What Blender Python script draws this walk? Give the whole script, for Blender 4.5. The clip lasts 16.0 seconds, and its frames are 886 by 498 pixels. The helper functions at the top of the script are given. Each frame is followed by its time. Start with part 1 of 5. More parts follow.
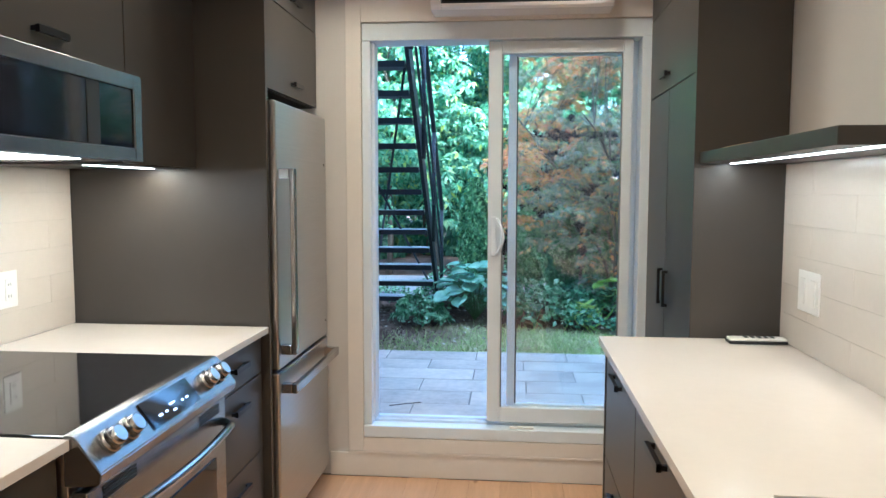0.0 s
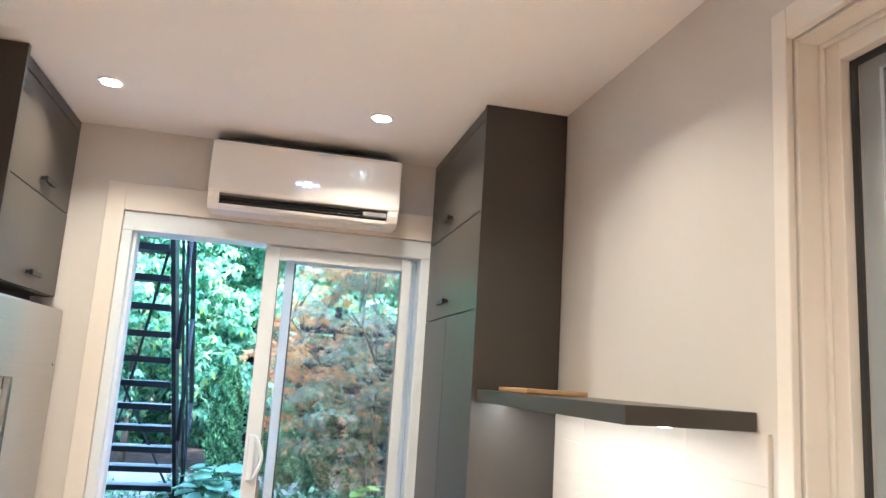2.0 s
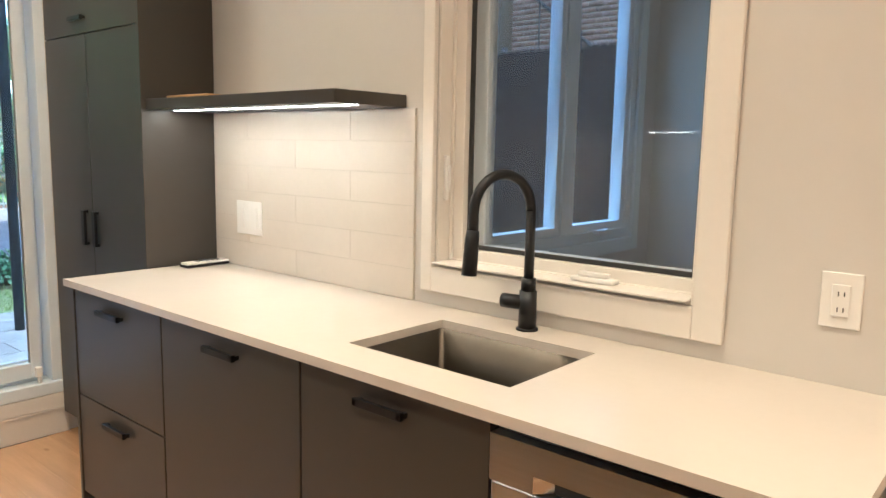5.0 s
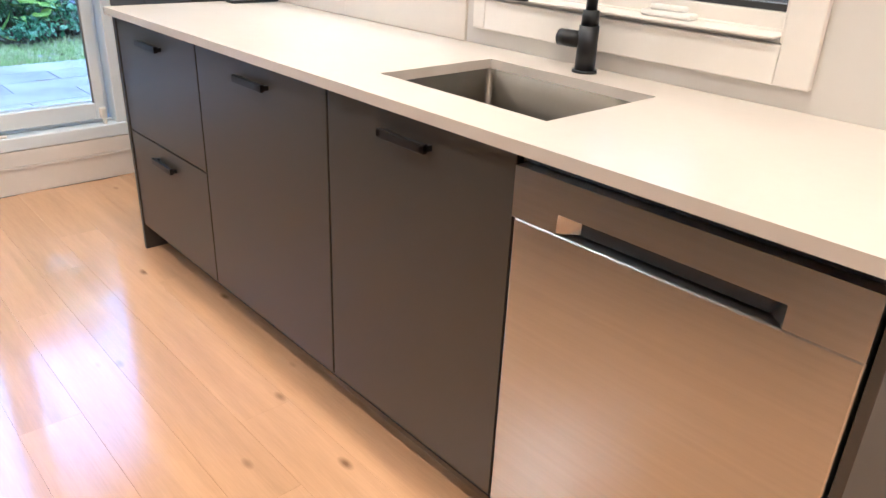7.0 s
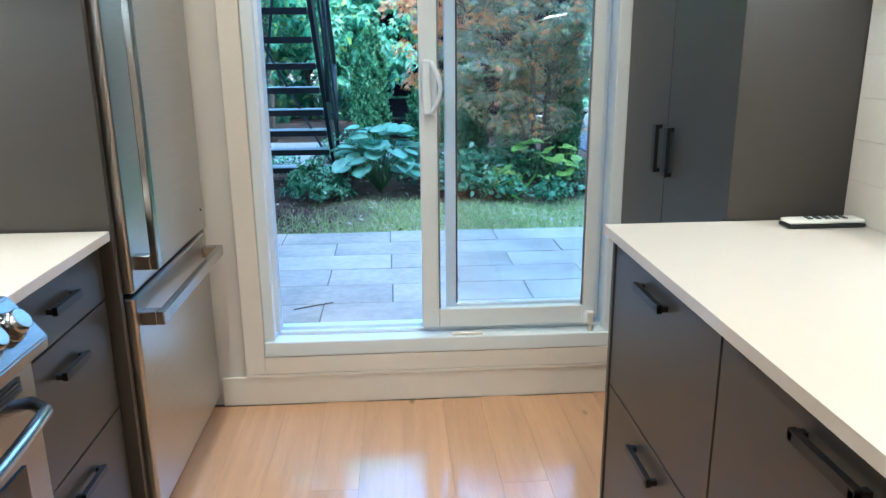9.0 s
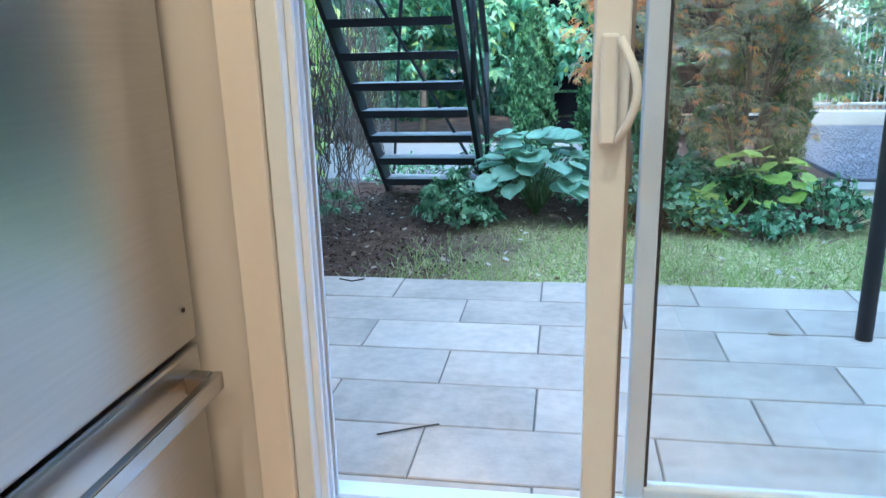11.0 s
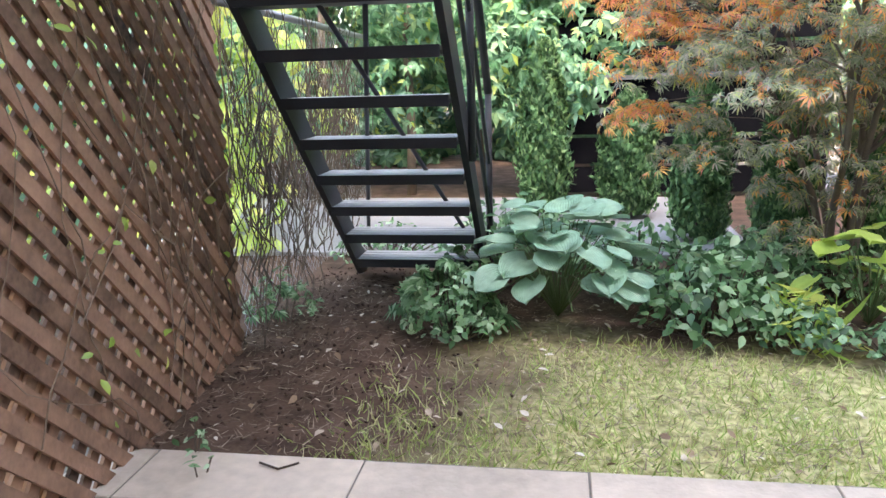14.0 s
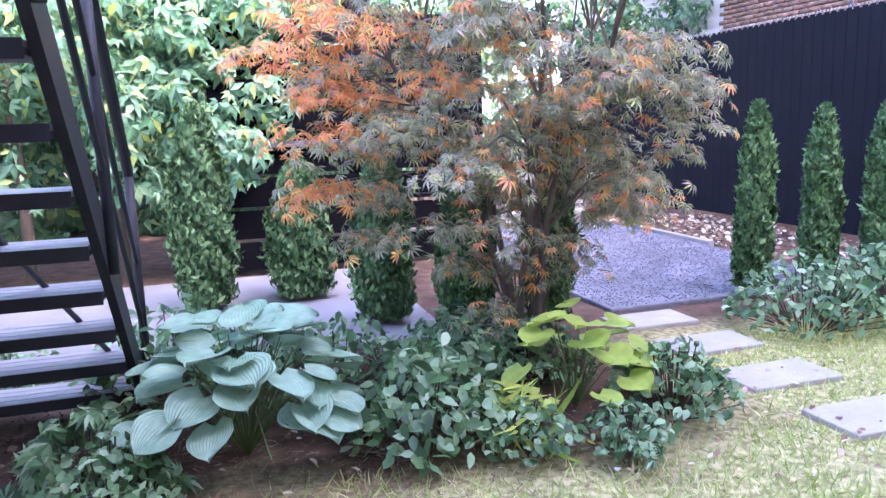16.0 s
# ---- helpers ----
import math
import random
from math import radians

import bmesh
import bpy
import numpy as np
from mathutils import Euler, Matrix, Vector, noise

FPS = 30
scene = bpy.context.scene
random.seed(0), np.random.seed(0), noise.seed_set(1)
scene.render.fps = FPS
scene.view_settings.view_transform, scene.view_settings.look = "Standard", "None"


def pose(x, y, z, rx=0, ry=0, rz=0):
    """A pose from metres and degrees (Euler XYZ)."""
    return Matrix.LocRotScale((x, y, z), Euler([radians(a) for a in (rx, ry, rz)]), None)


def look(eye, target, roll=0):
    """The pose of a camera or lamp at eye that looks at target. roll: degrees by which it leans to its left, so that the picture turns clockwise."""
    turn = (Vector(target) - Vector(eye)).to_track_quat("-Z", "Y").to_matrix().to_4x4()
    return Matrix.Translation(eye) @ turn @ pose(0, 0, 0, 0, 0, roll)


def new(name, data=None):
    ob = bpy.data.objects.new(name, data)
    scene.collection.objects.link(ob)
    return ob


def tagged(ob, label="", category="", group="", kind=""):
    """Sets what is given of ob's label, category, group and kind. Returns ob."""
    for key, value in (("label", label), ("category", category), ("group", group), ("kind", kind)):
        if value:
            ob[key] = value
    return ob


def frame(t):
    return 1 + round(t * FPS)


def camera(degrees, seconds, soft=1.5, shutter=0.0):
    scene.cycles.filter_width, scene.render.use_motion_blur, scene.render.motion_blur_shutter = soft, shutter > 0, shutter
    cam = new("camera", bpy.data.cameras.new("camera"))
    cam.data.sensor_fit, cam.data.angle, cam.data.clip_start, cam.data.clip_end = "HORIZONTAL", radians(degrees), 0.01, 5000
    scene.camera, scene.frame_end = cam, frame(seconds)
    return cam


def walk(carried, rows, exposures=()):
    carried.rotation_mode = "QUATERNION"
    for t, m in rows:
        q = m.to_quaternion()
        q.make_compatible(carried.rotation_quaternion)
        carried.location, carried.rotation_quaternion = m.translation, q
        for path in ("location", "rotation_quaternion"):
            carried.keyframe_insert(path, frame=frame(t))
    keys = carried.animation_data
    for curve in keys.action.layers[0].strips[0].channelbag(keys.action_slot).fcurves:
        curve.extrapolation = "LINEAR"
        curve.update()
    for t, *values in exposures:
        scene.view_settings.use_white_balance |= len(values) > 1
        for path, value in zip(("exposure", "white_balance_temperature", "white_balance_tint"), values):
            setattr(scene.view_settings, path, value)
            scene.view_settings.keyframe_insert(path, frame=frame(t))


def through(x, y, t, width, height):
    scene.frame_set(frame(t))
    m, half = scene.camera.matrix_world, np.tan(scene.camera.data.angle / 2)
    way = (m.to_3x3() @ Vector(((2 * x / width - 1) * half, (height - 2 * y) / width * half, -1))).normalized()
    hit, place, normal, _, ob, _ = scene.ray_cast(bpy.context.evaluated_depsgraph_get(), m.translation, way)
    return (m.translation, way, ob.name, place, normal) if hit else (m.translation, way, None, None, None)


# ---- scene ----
cam = camera(62.3, 16.0)
PATH = [
    (0, (0.601, 0.476, 1.435), (0.416, 2.461, 1.273), 0.1),
    (0.5, (0.566, 0.488, 1.479), (0.449, 2.484, 1.522), 1.1),
    (1, (0.52, 0.54, 1.525), (0.53, 2.532, 1.703), 1.9),
    (1.5, (0.543, 0.591, 1.557), (0.72, 2.566, 1.824), 2.9),
    (2, (0.552, 0.658, 1.593), (0.982, 2.579, 1.942), 3.7),
    (2.5, (0.464, 0.678, 1.632), (1.216, 2.486, 2.041), 3.5),
    (3, (0.336, 0.639, 1.633), (1.365, 2.301, 2.057), 3.3),
    (3.5, (0.213, 0.559, 1.594), (1.425, 2.111, 1.942), 2.7),
    (4, (0.074, 0.444, 1.552), (1.396, 1.931, 1.755), 2.3),
    (4.3, (-0.015, 0.416, 1.53), (1.372, 1.854, 1.605), 1.5),
    (4.5, (-0.059, 0.408, 1.505), (1.37, 1.807, 1.488), 1.5),
    (5, (-0.159, 0.399, 1.403), (1.344, 1.69, 1.129), 1.1),
    (5.2, (-0.186, 0.39, 1.386), (1.335, 1.627, 0.993), 0.7),
    (7.3, (0.067, 0.413, 1.248), (1.209, 1.811, 0.385), 1.7),
    (7.5, (0.095, 0.472, 1.249), (1.14, 1.969, 0.43), 1.2),
    (8, (0.171, 0.774, 1.294), (0.918, 2.486, 0.578), 1.1),
    (8.5, (0.265, 1.06, 1.306), (0.672, 2.917, 0.686), 0.2),
    (9, (0.395, 1.35, 1.34), (0.519, 3.276, 0.814), -0.5),
    (9.5, (0.432, 1.682, 1.348), (0.383, 3.623, 0.869), -1.0),
    (9.7, (0.441, 1.817, 1.355), (0.341, 3.758, 0.886), -1.2),
    (11.8, (0.432, 3.188, 1.268), (0.033, 5.043, 0.635), -2.0),
    (12, (0.418, 3.309, 1.269), (0.002, 5.152, 0.613), -2.3),
    (12.5, (0.321, 3.566, 1.26), (-0.12, 5.392, 0.572), -2.7),
    (13, (0.246, 3.761, 1.262), (-0.192, 5.595, 0.594), -2.9),
    (13.5, (0.249, 3.931, 1.267), (-0.149, 5.799, 0.675), -2.5),
    (14, (0.261, 4.05, 1.314), (-0.051, 5.973, 0.859), -1.7),
    (14.5, (0.262, 4.145, 1.365), (0.097, 6.114, 1.057), -0.6),
    (15, (0.229, 4.291, 1.382), (0.257, 6.277, 1.151), -0.3),
    (15.5, (0.197, 4.541, 1.375), (0.503, 6.502, 1.127), -0.5),
    (16, (0.185, 4.721, 1.407), (0.787, 6.598, 1.07), -1.6),
]
EXPOSURES = [(0.0, 3.7, 4600, -2), (0.7, 4.0, 4700, 0), (1.5, 4.42, 4700, 0), (2.5, 4.42, 4700, 1), (3.5, 4.2, 5000, 2), (4.3, 4.0, 5050, 2), (5.0, 3.95, 5050, 0), (7.3, 4.25, 4500, 4), (7.7, 4.1, 4400, 0), (8.5, 3.95, 4350, -5), (9.7, 3.75, 4300, -9), (12.0, 3.8, 5900, 3), (12.8, 3.8, 6600, 9), (13.5, 3.8, 7300, 13), (14.5, 4.05, 7500, 18), (15.2, 4.05, 6700, 25), (16.0, 3.97, 6000, 40)]
walk(cam, [(t, look(eye, target, roll)) for t, eye, target, roll in PATH], EXPOSURES)


# ---- light ----
world = bpy.data.worlds.new("sky")
scene.world = world
world.use_nodes = True
wn = world.node_tree
sky = wn.nodes.new("ShaderNodeTexSky")
sky.sky_type, sky.sun_disc = "NISHITA", False
sky.sun_elevation, sky.sun_rotation = radians(43), radians(154)
sky.air_density, sky.dust_density = 1.0, 3.0
wn.links.new(sky.outputs[0], wn.nodes["Background"].inputs[0])
wn.nodes["Background"].inputs[1].default_value = 0.15
sun_data = bpy.data.lights.new("sun", "SUN")
sun_data.energy, sun_data.angle, sun_data.color = 1.2, radians(3.0), (1.0, 0.95, 0.88)
sun = new("sun", sun_data)
sun.matrix_world = look((9.0, -9.0, 20.0), (0.0, 10.0, 0))

WARM = (1.0, 0.70, 0.42)


def lamp_disk(x, y, z, watts, size=0.09, spread=130):
    d = bpy.data.lights.new("spot_light", "AREA")
    d.shape, d.size, d.energy, d.color, d.spread = "DISK", size, watts, WARM, radians(spread)
    new("spot_light", d).matrix_world = look((x, y, z), (x, y, z - 1))


def lamp_strip(x, y, z, sx, sy, watts):
    d = bpy.data.lights.new("strip_light", "AREA")
    d.shape, d.size, d.size_y, d.energy, d.color = "RECTANGLE", sx, sy, watts, (1.0, 0.69, 0.40)
    new("strip_light", d).matrix_world = pose(x, y, z)


CEIL = 2.60
# rows at y 0.05 and below are added out of view as fill
LAMPS = [(-0.12, 3.45), (0.89, 3.43), (-0.12, 2.35), (0.94, 2.35), (-0.12, 1.2), (0.94, 1.2), (-0.12, 0.05), (0.94, 0.05), (-0.12, -1.1), (0.94, -1.1), (-0.12, -2.2), (0.94, -2.2)]
for lx, ly in LAMPS:
    lamp_disk(lx, ly, CEIL - 0.012, 0.56)
# weak fill added to the side room, where no lamps are known
for lx, ly in ((2.35, 1.3), (3.1, 0.6)):
    lamp_disk(lx, ly, CEIL - 0.012, 0.06, 0.09, 178)
lamp_strip(1.36, 2.575, 1.5225, 0.02, 1.04, 0.15)
lamp_strip(-0.76, 2.95, 1.508, 0.02, 0.4, 0.3)
lamp_strip(-0.76, 2.28, 1.5165, 0.05, 0.3, 0.1)


day = bpy.data.lights.new("window_light", "AREA")
day.shape, day.size, day.size_y, day.energy, day.color = "RECTANGLE", 1.2, 1.3, 0.3, (0.62, 0.82, 1.0)
new("window_light", day).matrix_world = look((2.82, 2.197, 1.68), (2.82, 0.0, 1.4))

# ---- materials ----
def mat(name, color, rough=0.5, metal=0.0, vary=0.12, scale=8.0, bump=0.0, bump_scale=60.0, per_object=0.0, stretch=(1, 1, 1), coat=0.0, island=0.0, spec=0.5):
    """A surface with two scales of variation, and fine relief."""
    m = bpy.data.materials.new(name)
    m.use_nodes = True
    n, l = m.node_tree.nodes, m.node_tree.links
    b = n["Principled BSDF"]
    b.inputs["Roughness"].default_value, b.inputs["Metallic"].default_value = rough, metal
    b.inputs["Coat Weight"].default_value, b.inputs["Specular IOR Level"].default_value = coat, spec
    tc, mp = n.new("ShaderNodeTexCoord"), n.new("ShaderNodeMapping")
    mp.inputs["Scale"].default_value = stretch
    if per_object:
        oi, sh = n.new("ShaderNodeObjectInfo"), n.new("ShaderNodeVectorMath")
        sh.operation = "MULTIPLY_ADD"
        sh.inputs[1].default_value = (31.0, 47.0, 23.0)
        l.new(oi.outputs["Random"], sh.inputs[0]), l.new(tc.outputs["Object"], sh.inputs[2]), l.new(sh.outputs[0], mp.inputs[0])
    else:
        l.new(tc.outputs["Object"], mp.inputs[0])
    big, fine = n.new("ShaderNodeTexNoise"), n.new("ShaderNodeTexNoise")
    big.inputs["Scale"].default_value, fine.inputs["Scale"].default_value = scale, scale * 9
    big.inputs["Detail"].default_value, fine.inputs["Detail"].default_value = 4, 6
    l.new(mp.outputs[0], big.inputs[0]), l.new(mp.outputs[0], fine.inputs[0])
    mix = n.new("ShaderNodeMath")
    mix.operation = "MULTIPLY_ADD"
    l.new(fine.outputs[0], mix.inputs[0])
    mix.inputs[1].default_value = 0.5
    l.new(big.outputs[0], mix.inputs[2])
    last = mix.outputs[0]
    if per_object or island:
        src = n.new("ShaderNodeObjectInfo").outputs["Random"] if per_object else n.new("ShaderNodeNewGeometry").outputs["Random Per Island"]
        add = n.new("ShaderNodeMath")
        add.operation = "MULTIPLY_ADD"
        l.new(src, add.inputs[0])
        add.inputs[1].default_value = per_object or island
        l.new(last, add.inputs[2])
        last = add.outputs[0]
    mean = 0.75 + (per_object or island) / 2
    hsv = n.new("ShaderNodeMapRange")
    hsv.clamp = False
    hsv.inputs[1].default_value, hsv.inputs[2].default_value = mean - 0.5, mean + 0.5
    hsv.inputs[3].default_value, hsv.inputs[4].default_value = 1 - vary * 1.6, 1 + vary * 1.6
    l.new(last, hsv.inputs[0])
    col = n.new("ShaderNodeMix")
    col.data_type, col.blend_type = "RGBA", "MULTIPLY"
    col.inputs[0].default_value = 1
    col.inputs[6].default_value = (*color, 1)
    l.new(hsv.outputs[0], col.inputs[7])
    l.new(col.outputs[2], b.inputs["Base Color"])
    if bump:
        t, bp = n.new("ShaderNodeTexNoise"), n.new("ShaderNodeBump")
        t.inputs["Scale"].default_value, t.inputs["Detail"].default_value = bump_scale, 5
        bp.inputs["Strength"].default_value, bp.inputs["Distance"].default_value = bump, 0.004
        l.new(mp.outputs[0], t.inputs[0]), l.new(t.outputs[0], bp.inputs["Height"]), l.new(bp.outputs[0], b.inputs["Normal"])
    return m


def ramp_leaf(name, stops, rough=0.45, through=0.35):
    """Leaves, each with its own tint, that let light through."""
    m = bpy.data.materials.new(name)
    m.use_nodes = True
    n, l = m.node_tree.nodes, m.node_tree.links
    b = n["Principled BSDF"]
    b.inputs["Roughness"].default_value = rough
    g, r = n.new("ShaderNodeNewGeometry"), n.new("ShaderNodeValToRGB")
    l.new(g.outputs["Random Per Island"], r.inputs[0])
    e = r.color_ramp.elements
    while len(e) < len(stops):
        e.new(0.5)
    for i, (p, c) in enumerate(stops):
        e[i].position, e[i].color = p, (*c, 1)
    tc, nz = n.new("ShaderNodeTexCoord"), n.new("ShaderNodeTexNoise")
    nz.inputs["Scale"].default_value = 25
    l.new(tc.outputs["Object"], nz.inputs[0])
    mr = n.new("ShaderNodeMapRange")
    mr.inputs[3].default_value, mr.inputs[4].default_value = 0.7, 1.3
    l.new(nz.outputs[0], mr.inputs[0])
    mx = n.new("ShaderNodeMix")
    mx.data_type, mx.blend_type = "RGBA", "MULTIPLY"
    mx.inputs[0].default_value = 1
    l.new(r.outputs[0], mx.inputs[6]), l.new(mr.outputs[0], mx.inputs[7])
    l.new(mx.outputs[2], b.inputs["Base Color"])
    t, s = n.new("ShaderNodeBsdfTranslucent"), n.new("ShaderNodeMixShader")
    l.new(mx.outputs[2], t.inputs[0])
    s.inputs[0].default_value = through
    l.new(b.outputs[0], s.inputs[1]), l.new(t.outputs[0], s.inputs[2])
    l.new(s.outputs[0], n["Material Output"].inputs[0])
    return m


def glow(name, color, strength):
    m = bpy.data.materials.new(name)
    m.use_nodes = True
    b = m.node_tree.nodes["Principled BSDF"]
    b.inputs["Base Color"].default_value = (*color, 1)
    b.inputs["Emission Color"].default_value, b.inputs["Emission Strength"].default_value = (*color, 1), strength
    return m


def pane_glass(name, tint=(0.93, 0.97, 0.97), gloss=0.0):
    m = bpy.data.materials.new(name)
    m.use_nodes = True
    n, l = m.node_tree.nodes, m.node_tree.links
    tr, gl, fr, mx = n.new("ShaderNodeBsdfTransparent"), n.new("ShaderNodeBsdfGlossy"), n.new("ShaderNodeFresnel"), n.new("ShaderNodeMixShader")
    tr.inputs[0].default_value, gl.inputs["Roughness"].default_value = (*tint, 1), gloss
    fr.inputs[0].default_value = 1.5
    l.new(fr.outputs[0], mx.inputs[0]), l.new(tr.outputs[0], mx.inputs[1]), l.new(gl.outputs[0], mx.inputs[2])
    l.new(mx.outputs[0], n["Material Output"].inputs[0])
    return m


M_WALL = mat("wall_paint", (0.64, 0.61, 0.575), 0.55, vary=0.02, scale=2, bump=0.05, bump_scale=180)
M_CEIL = mat("ceiling_paint", (0.93, 0.91, 0.885), 0.7, vary=0.02, scale=2, bump=0.04, bump_scale=150)
M_TRIM = mat("trim_paint", (0.78, 0.735, 0.68), 0.4, vary=0.03, scale=5, bump=0.03)
M_PVC = mat("white_vinyl", (0.77, 0.83, 0.89), 0.3, vary=0.03, scale=6)
M_TILE = mat("white_tile", (0.68, 0.62, 0.55), 0.18, vary=0.03, scale=6, bump=0.05, bump_scale=12, per_object=0.3)
M_GROUT = mat("grout", (0.60, 0.55, 0.48), 0.8, vary=0.08, scale=20)
M_CAB = mat("taupe_cabinet", (0.047, 0.041, 0.035), 0.37, vary=0.04, scale=5, bump=0.03, bump_scale=300, spec=0.55)
M_CABIN = mat("cabinet_carcass", (0.05, 0.045, 0.042), 0.6, vary=0.08)
M_COUNTER = mat("white_quartz", (0.63, 0.575, 0.515), 0.22, vary=0.025, scale=4, bump=0.01)
M_BLACK = mat("matt_black_metal", (0.018, 0.018, 0.02), 0.35, metal=0.4, vary=0.1)
M_BLACKGLASS = mat("black_glass", (0.008, 0.008, 0.01), 0.06, vary=0.1)
M_STEEL = mat("brushed_steel", (0.50, 0.495, 0.485), 0.28, metal=1.0, vary=0.06, scale=3, stretch=(1, 1, 40), bump=0.03, bump_scale=40)
M_STEELH = mat("brushed_steel_flat", (0.33, 0.325, 0.32), 0.27, metal=1.0, vary=0.05, scale=3, stretch=(1, 40, 1), bump=0.03, bump_scale=40)
M_CHROME = mat("polished_steel", (0.42, 0.415, 0.41), 0.2, metal=1.0, vary=0.03)
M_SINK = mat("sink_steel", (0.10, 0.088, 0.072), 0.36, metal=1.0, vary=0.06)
M_DARKPL = mat("dark_plastic", (0.03, 0.03, 0.032), 0.4)
M_WHITEPL = mat("white_plastic", (0.85, 0.83, 0.8), 0.3, vary=0.02)
M_ACW = mat("air_conditioner_white", (0.86, 0.84, 0.82), 0.16, vary=0.015)
M_OAK = mat("oak_floor", (0.57, 0.335, 0.175), 0.14, vary=0.13, scale=3, stretch=(9, 0.5, 1), per_object=0.35, bump=0.05, bump_scale=14, spec=0.9, coat=0.38)
def add_knots(m):
    """Dark knots with a soft rim, stretched along the plank."""
    n, l = m.node_tree.nodes, m.node_tree.links
    b = n["Principled BSDF"]
    old = b.inputs["Base Color"].links[0].from_socket
    src = n["Mapping"].inputs[0].links[0].from_socket
    mp, vo, mr, mx = n.new("ShaderNodeMapping"), n.new("ShaderNodeTexVoronoi"), n.new("ShaderNodeMapRange"), n.new("ShaderNodeMix")
    mp.inputs["Scale"].default_value = (6.5, 3.0, 1.0)
    vo.inputs["Scale"].default_value = 1.0
    l.new(src, mp.inputs[0]), l.new(mp.outputs[0], vo.inputs[0])
    mr.inputs[1].default_value, mr.inputs[2].default_value = 0.10, 0.02
    mr.inputs[3].default_value, mr.inputs[4].default_value = 0.0, 0.75
    l.new(vo.outputs["Distance"], mr.inputs[0])
    mx.data_type = "RGBA"
    mx.inputs[7].default_value = (0.12, 0.055, 0.025, 1)
    l.new(mr.outputs[0], mx.inputs[0]), l.new(old, mx.inputs[6]), l.new(mx.outputs[2], b.inputs["Base Color"])


add_knots(M_OAK)
M_BOARD = mat("oak_board", (0.42, 0.25, 0.11), 0.5, vary=0.15, scale=6, stretch=(5, 1, 1))
M_SLAB = mat("concrete_slab", (0.51, 0.43, 0.345), 0.75, vary=0.3, scale=2.6, bump=0.35, bump_scale=70, per_object=0.3, spec=0.3)
M_JOINT = mat("slab_joint", (0.19, 0.17, 0.145), 0.95, vary=0.3, scale=40, bump=0.4)
M_SOIL = mat("brown_soil", (0.085, 0.055, 0.042), 0.95, vary=0.55, scale=6, bump=1.0, bump_scale=45, spec=0.1)
def soil_and_turf():
    m = mat("soil_and_turf", (0.105, 0.068, 0.049), 0.95, vary=0.6, scale=7, bump=1.0, bump_scale=38, spec=0.1)
    n, l = m.node_tree.nodes, m.node_tree.links
    b = n["Principled BSDF"]
    old = b.inputs["Base Color"].links[0].from_socket
    tc, sx, nz, nf = n.new("ShaderNodeTexCoord"), n.new("ShaderNodeSeparateXYZ"), n.new("ShaderNodeTexNoise"), n.new("ShaderNodeTexNoise")
    nz.inputs["Scale"].default_value, nf.inputs["Scale"].default_value = 2.2, 30
    nz.inputs["Detail"].default_value, nf.inputs["Detail"].default_value = 6, 8
    for t in (sx, nz, nf):
        l.new(tc.outputs["Object"], t.inputs[0])

    def step(src, lo, hi):
        r = n.new("ShaderNodeMapRange")
        r.inputs[1].default_value, r.inputs[2].default_value = lo, hi
        l.new(src, r.inputs[0])
        return r.outputs[0]

    def op(kind, a, b2):
        q = n.new("ShaderNodeMath")
        q.operation = kind
        l.new(a, q.inputs[0])
        if isinstance(b2, float):
            q.inputs[1].default_value = b2
        else:
            l.new(b2, q.inputs[1])
        return q.outputs[0]

    wob = op("MULTIPLY", nz.outputs[0], 1.3)
    east = step(op("ADD", sx.outputs[0], wob), 0.25, 1.15)
    south = step(op("SUBTRACT", sx.outputs[1], wob), 6.75, 6.1)
    right = op("MULTIPLY", step(sx.outputs[0], 2.0, 2.5), step(sx.outputs[1], 8.5, 8.1))
    mask = op("MULTIPLY", east, op("MAXIMUM", south, right))
    mask = op("MULTIPLY", mask, step(nf.outputs[0], 0.2, 0.6))
    mx, gr = n.new("ShaderNodeMix"), n.new("ShaderNodeMix")
    for q in (mx, gr):
        q.data_type = "RGBA"
    gr.inputs[6].default_value, gr.inputs[7].default_value = (0.36, 0.41, 0.13, 1), (0.62, 0.54, 0.31, 1)
    l.new(step(nf.outputs[0], 0.3, 0.7), gr.inputs[0])
    l.new(mask, mx.inputs[0]), l.new(old, mx.inputs[6]), l.new(gr.outputs[2], mx.inputs[7])
    l.new(mx.outputs[2], b.inputs["Base Color"])
    return m


M_TURF = soil_and_turf()
M_STAIR = mat("stair_metal", (0.03, 0.032, 0.038), 0.45, vary=0.2, scale=9, bump=0.1, spec=0.25)
M_TREAD = mat("weathered_tread", (0.26, 0.26, 0.26), 0.5, vary=0.25, scale=7, stretch=(1, 8, 8), bump=0.2)
M_LATTICE = mat("brown_lattice", (0.235, 0.134, 0.085), 0.8, vary=0.5, scale=6, bump=0.6, bump_scale=55, per_object=0.6)
M_FENCE = mat("dark_fence_slats", (0.011, 0.012, 0.018), 0.75, vary=0.12, scale=4, island=0.12, spec=0.12)
M_GALV = mat("galvanised_wire", (0.30, 0.31, 0.32), 0.4, metal=0.7)
M_BRICK = mat("brick", (0.24, 0.125, 0.085), 0.85, vary=0.22, scale=9, bump=0.3, island=0.8)
M_GRAVEL = mat("grey_gravel", (0.15, 0.155, 0.18), 0.95, vary=0.5, scale=3, bump=1.0, bump_scale=30, spec=0.2)
M_PEBBLE = mat("gravel_stone", (0.19, 0.195, 0.22), 0.9, vary=0.3, scale=20, island=0.6, spec=0.2)
M_PATH = mat("pale_concrete", (0.27, 0.265, 0.265), 0.85, vary=0.12, scale=3, bump=0.3, bump_scale=60)
